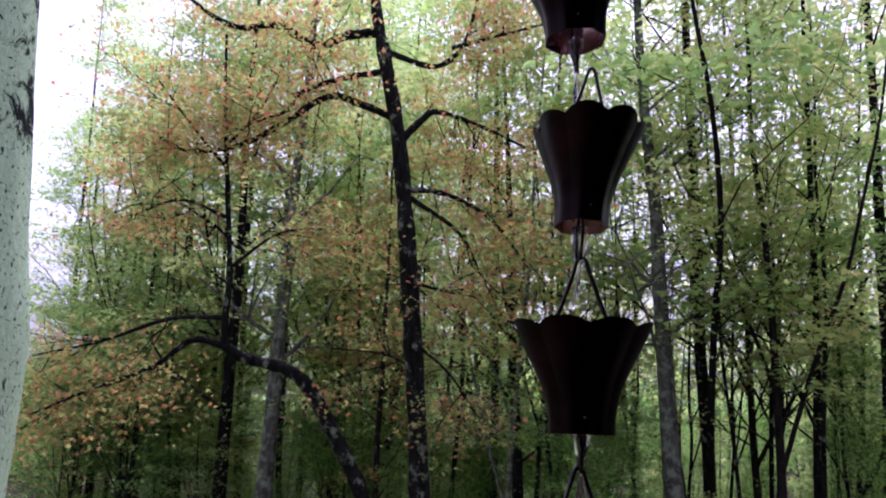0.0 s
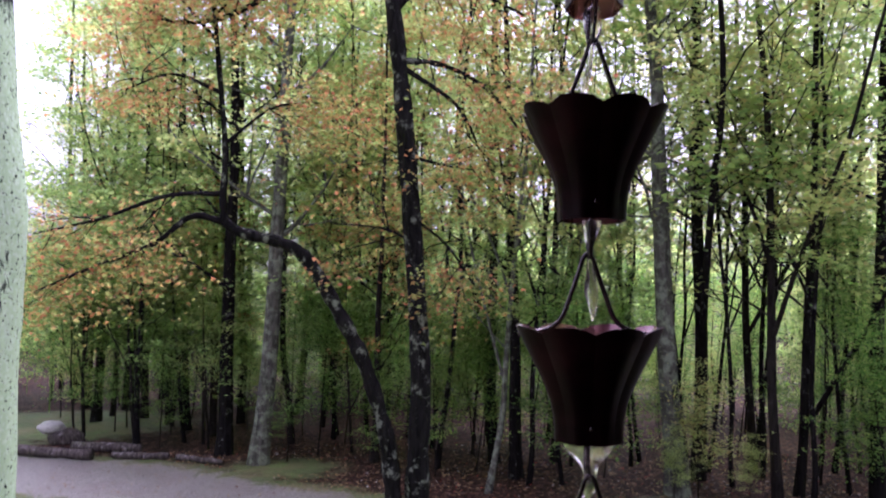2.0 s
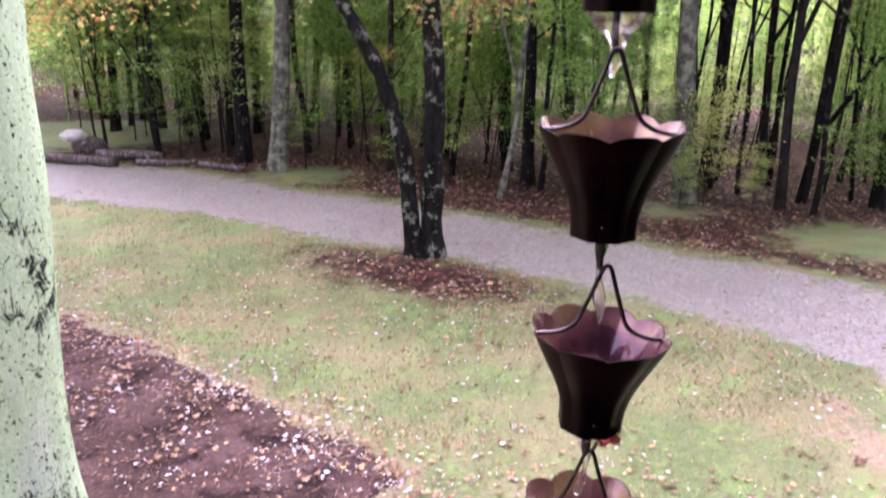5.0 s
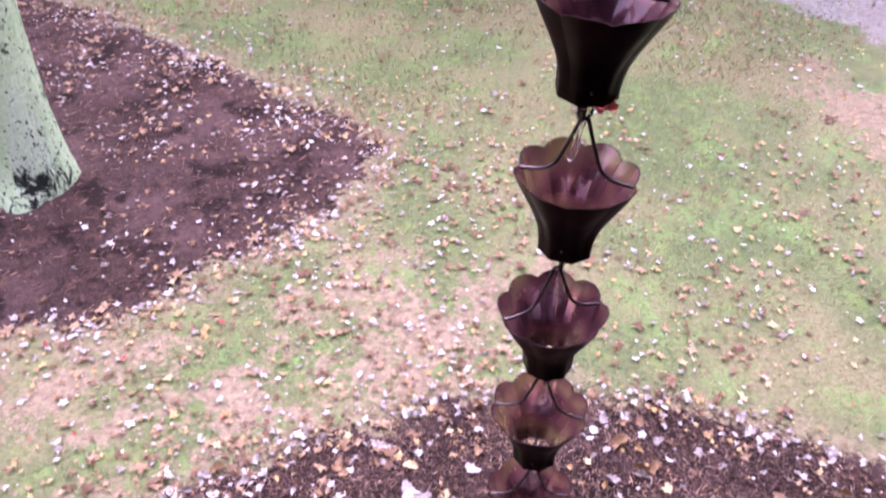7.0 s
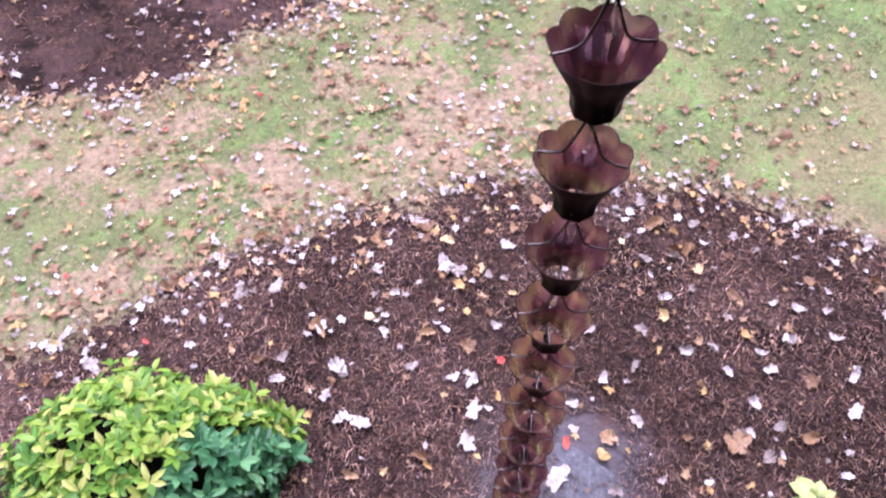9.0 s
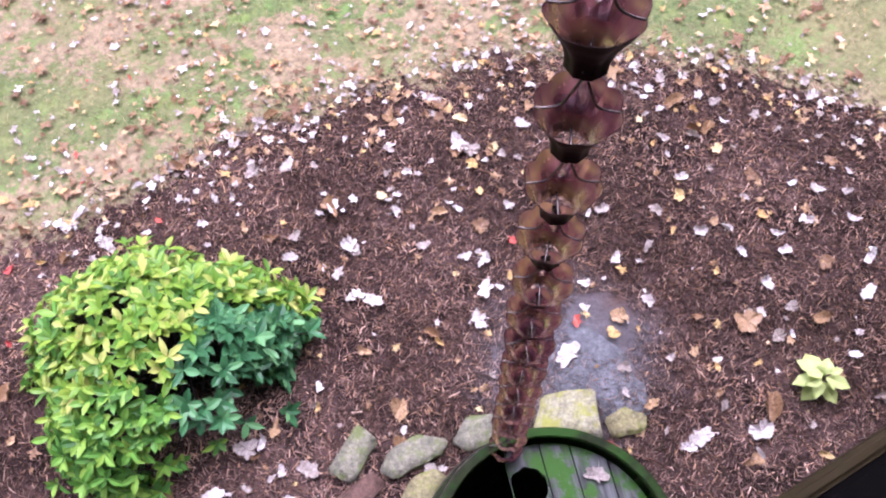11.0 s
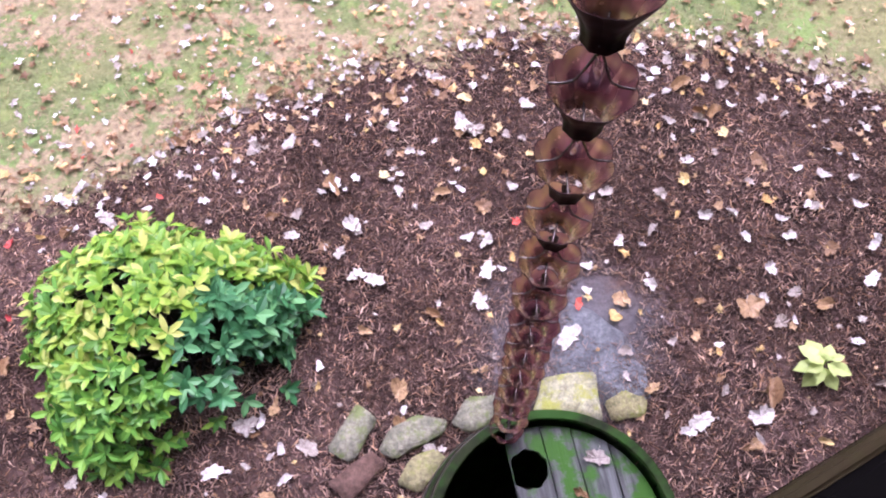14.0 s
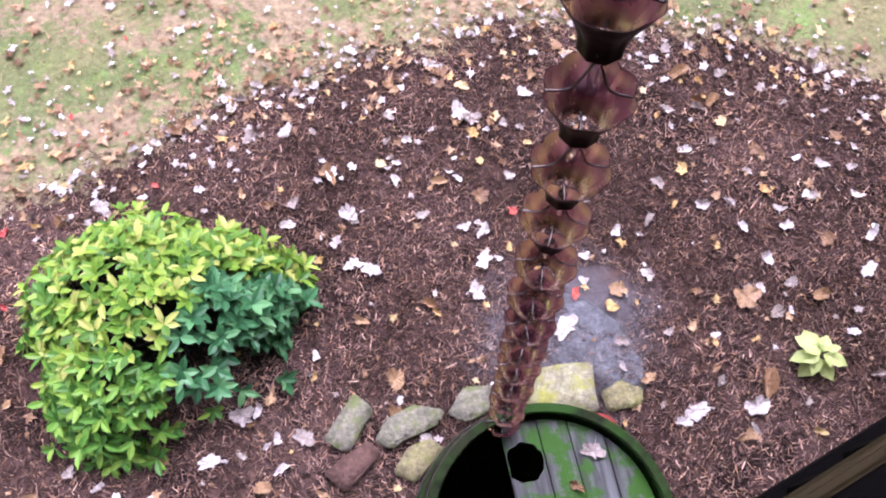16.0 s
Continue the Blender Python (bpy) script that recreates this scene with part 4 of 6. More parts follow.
def main_tree():
    """The two-stemmed tree beside the drive."""
    rng = random.Random(21)
    ob = thing("double_trunk_tree", MAIN, "dark two-stemmed maple with orange turning leaves beside the drive", "tree")
    off = Vector((2.06, 9.2, 0))

    def rel(points):
        return smooth_line([Vector(p) - off for p in points], 6)

    def ragged(line, a, c, flare=False):
        n = len(line)
        r = [q * (1 + 0.07 * math.sin(i * 1.7) + 0.05 * rng.gauss(0, 1)) for i, q in enumerate(taper(a, c, n))]
        if flare:
            r[0] *= 1.45
            r[1] *= 1.2
            r[2] *= 1.08
        return r

    b = Build()
    line = rel([(2.15, 9.17, -0.14), (2.16, 9.17, 1.13), (2.17, 9.18, 2.38), (1.97, 9.22, 4.87), (1.77, 9.27, 6.72), (1.54, 9.32, 7.89), (1.39, 9.36, 8.7), (1.25, 9.4, 10.08), (1.18, 9.4, 11.87)])
    b.tube(line, ragged(line, 0.150, 0.045, True), 14)
    part("main_stem", b, BARK_STEM, ob)
    b = Build()
    line = rel([(1.95, 9.2, -0.14), (1.88, 9.24, 0.71), (1.79, 9.28, 1.44), (1.52, 9.34, 2.29), (1.23, 9.41, 2.87), (0.82, 9.5, 3.55), (0.5, 9.58, 3.77), (0.04, 9.69, 3.88), (-0.18, 9.74, 4.01)])
    b.tube(line, ragged(line, 0.115, 0.062, True), 12)
    line = rel([(-0.18, 9.74, 4), (-0.21, 9.74, 4.34), (-0.2, 9.74, 4.93), (-0.34, 9.78, 6.25), (-0.45, 9.8, 7.41), (-0.49, 9.8, 8.1)])
    b.tube(line, ragged(line, 0.055, 0.016), 8)
    part("leaning_stem", b, BARK_STEM, ob, "leaning second stem that bends over")
    b, tips = Build(), []

    def limb(points, a, c, twigs):
        line = rel(points)
        b.tube(line, ragged(line, a * 1.3, c * 1.25), 7, False)
        for q in line[len(line) // 2:]:
            tips.append((q, Vector((1, 0, 0)), 1))
        for _ in range(twigs):
            i = rng.randrange(len(line) // 4, len(line))
            d = (line[min(i + 1, len(line) - 1)] - line[i - 1]).normalized()
            side = Vector((rng.gauss(0, 0.7), rng.gauss(0, 0.7), rng.gauss(0.05, 0.6)))
            grow(b, tips, line[i], d * 0.7 + side, rng.uniform(0.5, 1.1), 0.011, 1, rng, -0.03)

    limb([(1.47, 9.35, 8.24), (1.02, 9.45, 8.15), (0.67, 9.53, 8), (0.14, 9.66, 8.27), (-0.29, 9.76, 8.21), (-0.66, 9.85, 8.35), (-0.98, 9.92, 8.58)], 0.055, 0.02, 7)
    limb([(1.72, 9.28, 7.02), (1.28, 9.39, 7.2), (0.85, 9.49, 7.29), (0.3, 9.62, 6.89), (-0.23, 9.75, 6.57), (-0.82, 9.89, 6.48), (-1.22, 9.99, 6.64)], 0.045, 0.016, 9)
    limb([(1.56, 9.32, 7.67), (0.98, 9.46, 7.54), (0.49, 9.58, 7.32), (0.36, 9.61, 7.08), (-0.02, 9.7, 6.91)], 0.035, 0.012, 5)
    limb([(1.77, 9.27, 6.69), (2.04, 9.21, 7), (2.25, 9.15, 7.13), (2.79, 9.03, 6.96), (3.37, 8.89, 6.69)], 0.045, 0.014, 6)
    limb([(1.58, 9.31, 7.94), (2.2, 9.17, 7.77), (2.56, 9.08, 8.1), (2.73, 9.04, 8.76)], 0.035, 0.018, 4)
    limb([(1.89, 9.24, 6.07), (2.39, 9.12, 6.02), (2.95, 8.99, 5.71), (3.44, 8.87, 5.06)], 0.032, 0.010, 5)
    limb([(1.89, 9.24, 5.99), (2.54, 9.09, 5.54), (2.82, 9.02, 5.04)], 0.028, 0.010, 3)
    limb([(2.41, 9.12, 8.04), (2.99, 8.98, 8.24), (3.69, 8.81, 8.47)], 0.025, 0.010, 3)
    limb([(-0.18, 9.74, 4.01), (-0.58, 9.84, 4.07), (-1.01, 9.94, 3.73), (-1.7, 10.11, 3.44), (-2.38, 10.28, 3.12)], 0.036, 0.010, 8)
    limb([(-0.22, 9.75, 4.36), (-0.87, 9.91, 4.32), (-1.65, 10.09, 4.02), (-2.41, 10.28, 3.83)], 0.026, 0.010, 8)
    limb([(2.01, 9.22, 4.87), (2.38, 9.15, 4.78), (2.75, 9, 4.71)], 0.018, 0.008, 3)
    limb([(2.04, 9.21, 4.13), (2.44, 9, 3.76), (2.76, 8.9, 3.29)], 0.016, 0.008, 3)
    limb([(2.04, 9.2, 3.81), (1.7, 9.3, 3.97), (1.06, 9.4, 4.02)], 0.016, 0.007, 4)
    limb([(-0.28, 9.77, 5.62), (-0.86, 9.9, 5.83), (-1.39, 10, 5.62)], 0.02, 0.008, 6)
    limb([(-0.37, 9.78, 6.58), (-0.02, 9.7, 7.02), (0.19, 9.6, 7.45)], 0.018, 0.008, 4)
    limb([(-0.34, 9.78, 6.26), (-0.88, 9.95, 6.91), (-1.31, 10, 7.45)], 0.018, 0.008, 5)
    limb([(-0.21, 9.74, 4.97), (0.31, 9.6, 5.41), (0.74, 9.5, 5.51)], 0.018, 0.008, 5)
    part("branchwork", b, BARK_DARK, ob)
    high = [t for t in tips if t[0].z > 4.9]
    lowt = [t for t in tips if t[0].z <= 4.9]
    c = Build()
    leaf_cloud(c, sprays(high, 15500, rng, 0.23, 0.08, 0.04, 16), rng, 0.064, 0.6, 6)
    part("upper_crown", c, LEAF_ORANGE, ob, "thin orange and olive leaves")
    c = Build()
    leaf_cloud(c, sprays(lowt, 4600, rng, 0.22, 0.10, 0.14, 8), rng, 0.064, 0.6, 6)
    part("lower_crown", c, LEAF_ORANGE, ob)


main_tree()


def lichen_tree():
    """The pale trunk in the mulch bed."""
    rng = random.Random(8)
    ob = thing("lichen_trunk_tree", pose(-1.545, 4.45, height(-1.545, 4.45)), "pale green lichen-covered tree trunk standing in a mulch bed", "tree")
    n, rows = 40, 60
    b = Build()
    for j in range(rows + 1):
        z = -0.08 + 8.6 * (j / rows) ** 1.3
        base = 0.258 - 0.006 * z + 0.035 * math.exp(-max(z, 0) / 0.22)
        shift = float(np.interp(z, (0.0, 0.8, 2.0, 3.6, 4.1, 5.6, 9.0), (0.0, -0.005, 0.055, 0.06, -0.005, -0.115, -0.33)))
        for i in range(n):
            w = 2 * math.pi * i / n
            root = 0.10 * math.exp(-max(z, 0) / 0.10) * max(0.0, math.cos(2.5 * (w + 0.45))) ** 2
            q = Vector((math.cos(w) * 3, math.sin(w) * 3, z * 1.3))
            r = base + root + 0.012 * noise.noise(q) + 0.006 * noise.noise(q * 4)
            b.v.append((r * math.cos(w) + shift, r * math.sin(w), z))
    b.f.extend((j * n + i, j * n + (i + 1) % n, (j + 1) * n + (i + 1) % n, (j + 1) * n + i) for j in range(rows) for i in range(n))
    part("trunk", b.mesh("trunk", BARK_LICHEN, True), BARK_LICHEN, ob)
    # a healed branch scar on the side
    k = Build()
    for r, d in ((0.050, 0.0), (0.046, 0.016), (0.030, 0.024), (0.018, 0.012), (0.0005, 0.006)):
        k.v.extend((r * math.cos(2 * math.pi * i / 20), d, r * 1.25 * math.sin(2 * math.pi * i / 20)) for i in range(20))
    k.f.extend((j * 20 + i, (j + 1) * 20 + i, (j + 1) * 20 + (i + 1) % 20, j * 20 + (i + 1) % 20) for j in range(4) for i in range(20))
    knot = part("knot", k, BARK_DARK, ob, "dark healed branch scar")
    knot.matrix_basis = pose(0.237, -0.108, 3.50, 0, 0, 238)
    c, tips = Build(), []
    lb = Build()
    for kx in range(9):
        w = rng.uniform(0, 6.28)
        grow(lb, tips, (-0.25, 0, 7.2 + 0.14 * kx), (math.cos(w), math.sin(w), 0.7), 2.6, 0.05, 2, rng)
    part("branchwork", lb, BARK_LICHEN, ob)
    leaf_cloud(c, sprays(tips, 1600, rng), rng, 0.1)
    part("crown", c, LEAF_GREEN, ob)


lichen_tree()

GREEN_LABEL = "wet woodland tree with dark bark and green leaves"
KINDS = {
    "oak": forest_tree("woodland_tree", 1, 14.0, 0.15, 3.0, 3.4, 8500, 0.072, BARK_DARK, LEAF_GREEN, "tall dark-barked woodland tree with green leaves"),
    "grey": forest_tree("woodland_tree", 2, 14.5, 0.17, 4.0, 3.0, 6500, 0.07, BARK_GREY, LEAF_YELLOW, "tall grey lichened woodland tree with yellowing leaves"),
    "slim": forest_tree("woodland_tree", 3, 12.0, 0.062, 2.2, 2.4, 6800, 0.07, BARK_DARK, LEAF_GREEN, "slim dark woodland tree with green leaves", 0.035, 15, forks=1),
    "yellow": forest_tree("woodland_tree", 4, 12.5, 0.068, 2.4, 2.5, 6800, 0.07, BARK_BROWN, LEAF_YELLOW, "slim woodland tree with yellow-green leaves", 0.045, 15, forks=2, crook=0.03),
    "bare": forest_tree("woodland_tree", 5, 13.0, 0.07, 3.0, 1.8, 1700, 0.085, BARK_GREY, LEAF_YELLOW, "slim woodland tree with few leaves", 0.05, 18, forks=3, crook=0.035),
    "pole": forest_tree("woodland_tree", 6, 11.0, 0.045, 2.0, 1.6, 4300, 0.07, BARK_BROWN, LEAF_GREEN, "thin dark pole of a young woodland tree", 0.06, 15, forks=1, crook=0.035),
    "turning": forest_tree("woodland_tree", 7, 11.0, 0.10, 2.2, 2.8, 5400, 0.085, BARK_BROWN, LEAF_ORANGE, "woodland tree with orange turning leaves"),
    "young": forest_tree("young_tree", 11, 7.6, 0.04, 1.2, 2.0, 5000, 0.062, BARK_BROWN, LEAF_DEEP, "leafy young tree at the edge of the wood", 0.05, 15, forks=1, crook=0.04),
    "young_gold": forest_tree("young_tree", 12, 6.6, 0.036, 1.0, 1.9, 4200, 0.062, BARK_BROWN, LEAF_YELLOW, "young tree with yellow-green leaves at the edge of the wood", 0.06, 14, forks=1, crook=0.04),
    "leafy": forest_tree("young_tree", 13, 5.4, 0.045, 1.2, 2.7, 7500, 0.075, BARK_BROWN, LEAF_GREEN, "broad leafy young tree under the tall ones", 0.05, 14, forks=2, crook=0.04),
    "sapling": forest_tree("sapling", 8, 4.4, 0.025, 1.0, 1.5, 3300, 0.062, BARK_BROWN, LEAF_DEEP, "leafy green sapling at the edge of the wood", 0.05, 10, "sapling"),
    "gold_sapling": forest_tree("sapling", 9, 3.4, 0.02, 0.8, 1.2, 2400, 0.06, BARK_BROWN, LEAF_YELLOW, "yellow-green sapling at the edge of the wood", 0.06, 9, "sapling"),
    "stem": forest_tree("woodland_tree", 10, 10.0, 0.034, 3.5, 1.2, 1300, 0.085, BARK_DARK, LEAF_YELLOW, "thin bare stem of a young tree", 0.07, 16, forks=2, crook=0.04),
}
USED = set()


def plant(kind, x, y, turn, scale):
    m = pose(x, y, height(x, y) - 0.02, 0, 0, turn) @ Matrix.Diagonal((scale, scale, scale, 1))
    if kind in USED:
        return copy_thing(KINDS[kind], m)
    USED.add(kind)
    KINDS[kind].matrix_basis = m
    return KINDS[kind]


EDGE_TREES = [
    ("grey", 0.55, 15.07, 0, 1.05), ("oak", -0.05, 16.05, 40, 1.1), ("slim", -0.81, 19.1, 80, 1.3), ("slim", 4.89, 14.13, 10, 1.25), ("oak", 4.85, 12.9, 130, 0.85),
    ("grey", 7.04, 11.32, 200, 1.0), ("slim", 7.97, 12.23, 160, 1.5), ("yellow", 8.26, 10.44, 60, 1.2), ("slim", 8.86, 10.76, 220, 1.0), ("stem", 8.23, 11.54, 0, 1.2),
    ("slim", 9.85, 10.14, 300, 1.4), ("pole", 2.17, 18.72, 30, 1.3), ("pole", 1.32, 16.77, 200, 1.2), ("stem", 3.67, 13.91, 90, 1.3), ("pole", 3.65, 18.6, 140, 1.3),
    ("sapling", 9.69, 9.56, 0, 0.75), ("sapling", 4.72, 14.83, 120, 1.0),
]
INNER_TREES = [
    ("gold_sapling", 6.66, 10.8, 60, 0.55), ("sapling", 10.43, 10.19, 60, 0.9), ("sapling", -1.18, 18.6, 200, 1.0), ("sapling", -2.41, 19.21, 20, 1.0), ("gold_sapling", -3.45, 20.43, 70, 1.0),
    ("turning", -1.92, 20.8, 0, 1.0), ("turning", -0.28, 18.19, 90, 0.9), ("yellow", 6.01, 13.98, 200, 1.1), ("oak", -3.58, 23.07, 15, 0.85), ("slim", -4.25, 25.49, 115, 1.1),
    ("yellow", -2.72, 21.33, 250, 1.0), ("oak", -1.74, 25.12, 70, 0.9), ("yellow", -5.05, 27.95, 10, 1.0), ("slim", -1.76, 17.41, 20, 0.8), ("young", -3.08, 18.17, 10, 0.62),
    ("young", -3.95, 21.59, 100, 0.7), ("young", -0.8, 20.53, 200, 0.7),
]
YOUNG_TREES = [
    ("young", 0.48, 18.72, 330, 0.65), ("young", -2.81, 23.52, 40, 0.8), ("young", 1.62, 17.62, 270, 0.6), ("young", -1.31, 16.97, 130, 0.6), ("young_gold", -0.34, 16.65, 60, 0.7),
    ("young", 1.1, 15.13, 250, 0.62), ("young", -2.21, 19.7, 300, 0.75), ("young", 2.62, 13.74, 200, 0.55), ("turning", 2.7, 14.82, 210, 0.8), ("yellow", 9.4, 12.61, 100, 1.2),
]
FRINGE = [
    ("sapling", 9.35, 9.3, 30, 0.7), ("gold_sapling", 7.15, 10.9, 60, 0.62), ("gold_sapling", 7.7, 10.4, 200, 0.5), ("sapling", 3.5, 13.3, 10, 0.9), ("sapling", 4.3, 13.6, 250, 0.95),
    ("leafy", -1.85, 17.7, 80, 0.95), ("leafy", -3.0, 18.7, 160, 1.05), ("leafy", -0.45, 17.3, 20, 0.85), ("leafy", -1.2, 19.6, 300, 1.15), ("leafy", 4.7, 15.0, 200, 0.8),
    ("oak", -2.45, 22.5, 200, 0.95), ("oak", -3.0, 20.6, 300, 0.85), ("yellow", -1.3, 19.9, 20, 1.0), ("oak", -4.3, 27.0, 100, 1.0),
    ("leafy", 6.2, 13.6, 260, 0.9), ("leafy", 2.4, 15.6, 45, 0.8),
]
NAMED = FRINGE + EDGE_TREES + INNER_TREES + YOUNG_TREES
for row in NAMED:
    plant(*row)


def wood_random():
    rng = random.Random(44)
    spots = [(r[1], r[2]) for r in NAMED]
    eye = (-0.2, -0.41)
    made = 0
    for _ in range(4000):
        if made >= 110:
            break
        rel, d = rng.uniform(-33, 33), 13.0 + 30.0 * rng.random() ** 1.5
        w = radians(15.4 + rel)
        x, y = eye[0] + d * math.sin(w), eye[1] + d * math.cos(w)
        if line_distance(np.array([x]), np.array([y]), FAR_EDGE)[0] < 1.3:
            continue
        if min(math.hypot(x - a, y - c) for a, c in spots) < 1.0 + d * 0.012:
            continue
        spots.append((x, y))
        made += 1
        kind = rng.choices(("slim", "yellow", "pole", "stem", "bare", "sapling", "gold_sapling", "turning", "oak"), (14, 15, 24, 24, 8, 10, 6, 6, 5))[0]
        scale = rng.uniform(0.75, 1.15)
        if rel < -22:
            if d < 19:
                continue
            kind, scale = rng.choice(("sapling", "gold_sapling")), rng.uniform(0.9, 1.5)
        elif rel < -12:
            if kind in ("pole", "stem", "bare"):
                kind = rng.choice(("slim", "yellow", "oak"))
        elif rel > -4 and d > 24 and kind in ("slim", "oak", "yellow", "turning", "pole"):
            kind = rng.choice(("stem", "sapling", "sapling", "bare"))
        elif -1 < rel < 34 and kind in ("slim", "oak", "yellow", "turning", "pole"):
            kind = rng.choice(("bare", "stem", "sapling"))
        plant(kind, x, y, rng.uniform(0, 360), scale)
    # leafy young growth along the edge of the wood
    made = 0
    while made < 34:
        rel, d = (rng.uniform(-29, 30), rng.uniform(14, 27)) if made < 26 else (rng.uniform(-16, 12), rng.uniform(12, 19))
        w = radians(15.4 + rel)
        x, y = eye[0] + d * math.sin(w), eye[1] + d * math.cos(w)
        edge = line_distance(np.array([x]), np.array([y]), FAR_EDGE)[0]
        if edge < (2.2 if made < 26 else 1.0) or min(math.hypot(x - a, y - c) for a, c in spots) < 0.7:
            continue
        spots.append((x, y))
        made += 1
        plant(rng.choice(("sapling", "sapling", "gold_sapling")), x, y, rng.uniform(0, 360), rng.uniform(0.8, 1.3))
    # taller young trees that hide the stems behind them
    made = 0
    while made < 26:
        rel, d = rng.uniform(-20, 31), rng.uniform(15, 25)
        w = radians(15.4 + rel)
        x, y = eye[0] + d * math.sin(w), eye[1] + d * math.cos(w)
        if line_distance(np.array([x]), np.array([y]), FAR_EDGE)[0] < 3.0 or min(math.hypot(x - a, y - c) for a, c in spots) < 0.6:
            continue
        if 0 < rel < 15 and rng.random() < 0.75:
            continue
        spots.append((x, y))
        made += 1
        plant(rng.choice(("young", "young_gold")), x, y, rng.uniform(0, 360), rng.uniform(0.8, 1.15))

    # fuller trees that close the gaps under the sky
    made = 0
    while made < 8:
        rel, d = rng.uniform(-22, 3), rng.uniform(19, 31)
        w = radians(15.4 + rel)
        x, y = eye[0] + d * math.sin(w), eye[1] + d * math.cos(w)
        if line_distance(np.array([x]), np.array([y]), FAR_EDGE)[0] < 2.0 or min(math.hypot(x - a, y - c) for a, c in spots) < 0.6:
            continue
        spots.append((x, y))
        made += 1
        plant(rng.choice(("slim", "yellow", "oak", "slim")), x, y, rng.uniform(0, 360), rng.uniform(0.95, 1.3))

    # thin dark stems along the edge
    made = 0
    while made < 26:
        rel, d = rng.uniform(-19, 30), rng.uniform(13.5, 19)
        w = radians(15.4 + rel)
        x, y = eye[0] + d * math.sin(w), eye[1] + d * math.cos(w)
        if line_distance(np.array([x]), np.array([y]), FAR_EDGE)[0] < 1.0 or min(math.hypot(x - a, y - c) for a, c in spots) < 0.45:
            continue
        spots.append((x, y))
        made += 1
        plant("stem", x, y, rng.uniform(0, 360), rng.uniform(0.85, 1.3))


wood_random()


def far_woods():
    """The leafy depth of the wood all round, too far to tell its trees apart."""
    rng = random.Random(3)
    b, c, deep = Build(), Build(), Build()
    for k in range(330):
        # trees not ahead are unseen, added to block horizon light and darken reflections
        ahead = k < 170
        w, d = (radians(15.4 + rng.uniform(-40, 40)), rng.uniform(44, 75)) if ahead else (radians(15.4 + 180 + rng.uniform(-138, 138)), rng.uniform(22, 45))
        x, y = d * math.sin(w), d * math.cos(w)
        tall = rng.uniform(6, 11 if ahead else 14) * (0.5 if ahead and w < radians(-5) else 1.0)
        b.tube([(x, y, -0.2), (x + rng.gauss(0, 0.2), y, tall * 0.5), (x + rng.gauss(0, 0.3), y, tall)], [0.16, 0.11, 0.03], 6)
        blobs = [(x + rng.gauss(0, 1.5), y + rng.gauss(0, 1.5), tall * rng.uniform(0.08, 1.0)) for _ in range(22)]
        # right of the view the darker leaves put the wood's shade into colour
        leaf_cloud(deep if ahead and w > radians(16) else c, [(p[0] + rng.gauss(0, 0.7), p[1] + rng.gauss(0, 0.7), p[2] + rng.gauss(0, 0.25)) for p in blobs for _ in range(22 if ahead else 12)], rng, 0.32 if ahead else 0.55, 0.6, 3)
    # tall thin crowns of the trees deeper in the wood
    for k in range(36):
        w, d = radians(15.4 + rng.uniform(-16, 33)), rng.uniform(30, 46)
        x, y, tall = d * math.sin(w), d * math.cos(w), rng.uniform(13, 21)
        if 14 < math.degrees(w) < 32 and k % 6:
            continue
        b.tube([(x, y, -0.2), (x + rng.gauss(0, 0.4), y, tall * 0.5), (x + rng.gauss(0, 0.6), y, tall)], [0.15, 0.10, 0.02], 6)
        blobs = [(x + rng.gauss(0, 1.3), y + rng.gauss(0, 1.3), tall * rng.uniform(0.3, 1.0)) for _ in range(34)]
        leaf_cloud(c, [(p[0] + rng.gauss(0, 0.45), p[1] + rng.gauss(0, 0.45), p[2] + rng.gauss(0, 0.16)) for p in blobs for _ in range(44)], rng, 0.13, 0.5, 3)
    # low leafy undergrowth between the stems
    low = Build()
    for k in range(240):
        w, d = radians(15.4 + rng.uniform(-33, 33)), rng.uniform(22, 44)
        x, y = d * math.sin(w), d * math.cos(w)
        if line_distance(np.array([x]), np.array([y]), FAR_EDGE)[0] < 3.0:
            continue
        tall = rng.uniform(0.8, 2.6) * (1.0 if math.degrees(w) > -6 else 1.5)
        blobs = [(x + rng.gauss(0, 0.5), y + rng.gauss(0, 0.5), tall * rng.uniform(0.15, 1.0)) for _ in range(7)]
        low.tube([(x, y, -0.1), (x + rng.gauss(0, 0.1), y, tall * 0.6), (x + rng.gauss(0, 0.2), y, tall)], [0.012, 0.008, 0.003], 3)
        leaf_cloud(low, [(p[0] + rng.gauss(0, 0.28), p[1] + rng.gauss(0, 0.28), p[2] + rng.gauss(0, 0.07)) for p in blobs for _ in range(22)], rng, 0.10, 0.4, 3)
    ob = thing("far_woods", pose(0, 0, 0), "distant green wood behind the nearer trees", "woods", kind="stuff")
    part("trunks", b, BARK_DARK, ob)
    part("foliage", c, LEAF_GREEN, ob)
    # darker leaf colour stands in for shade on the right
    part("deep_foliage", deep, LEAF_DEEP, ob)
    part("undergrowth", low, LEAF_DEEP, ob, "low leafy undergrowth between the stems")


far_woods()

# ---- logs and boulder at the bend of the drive ----


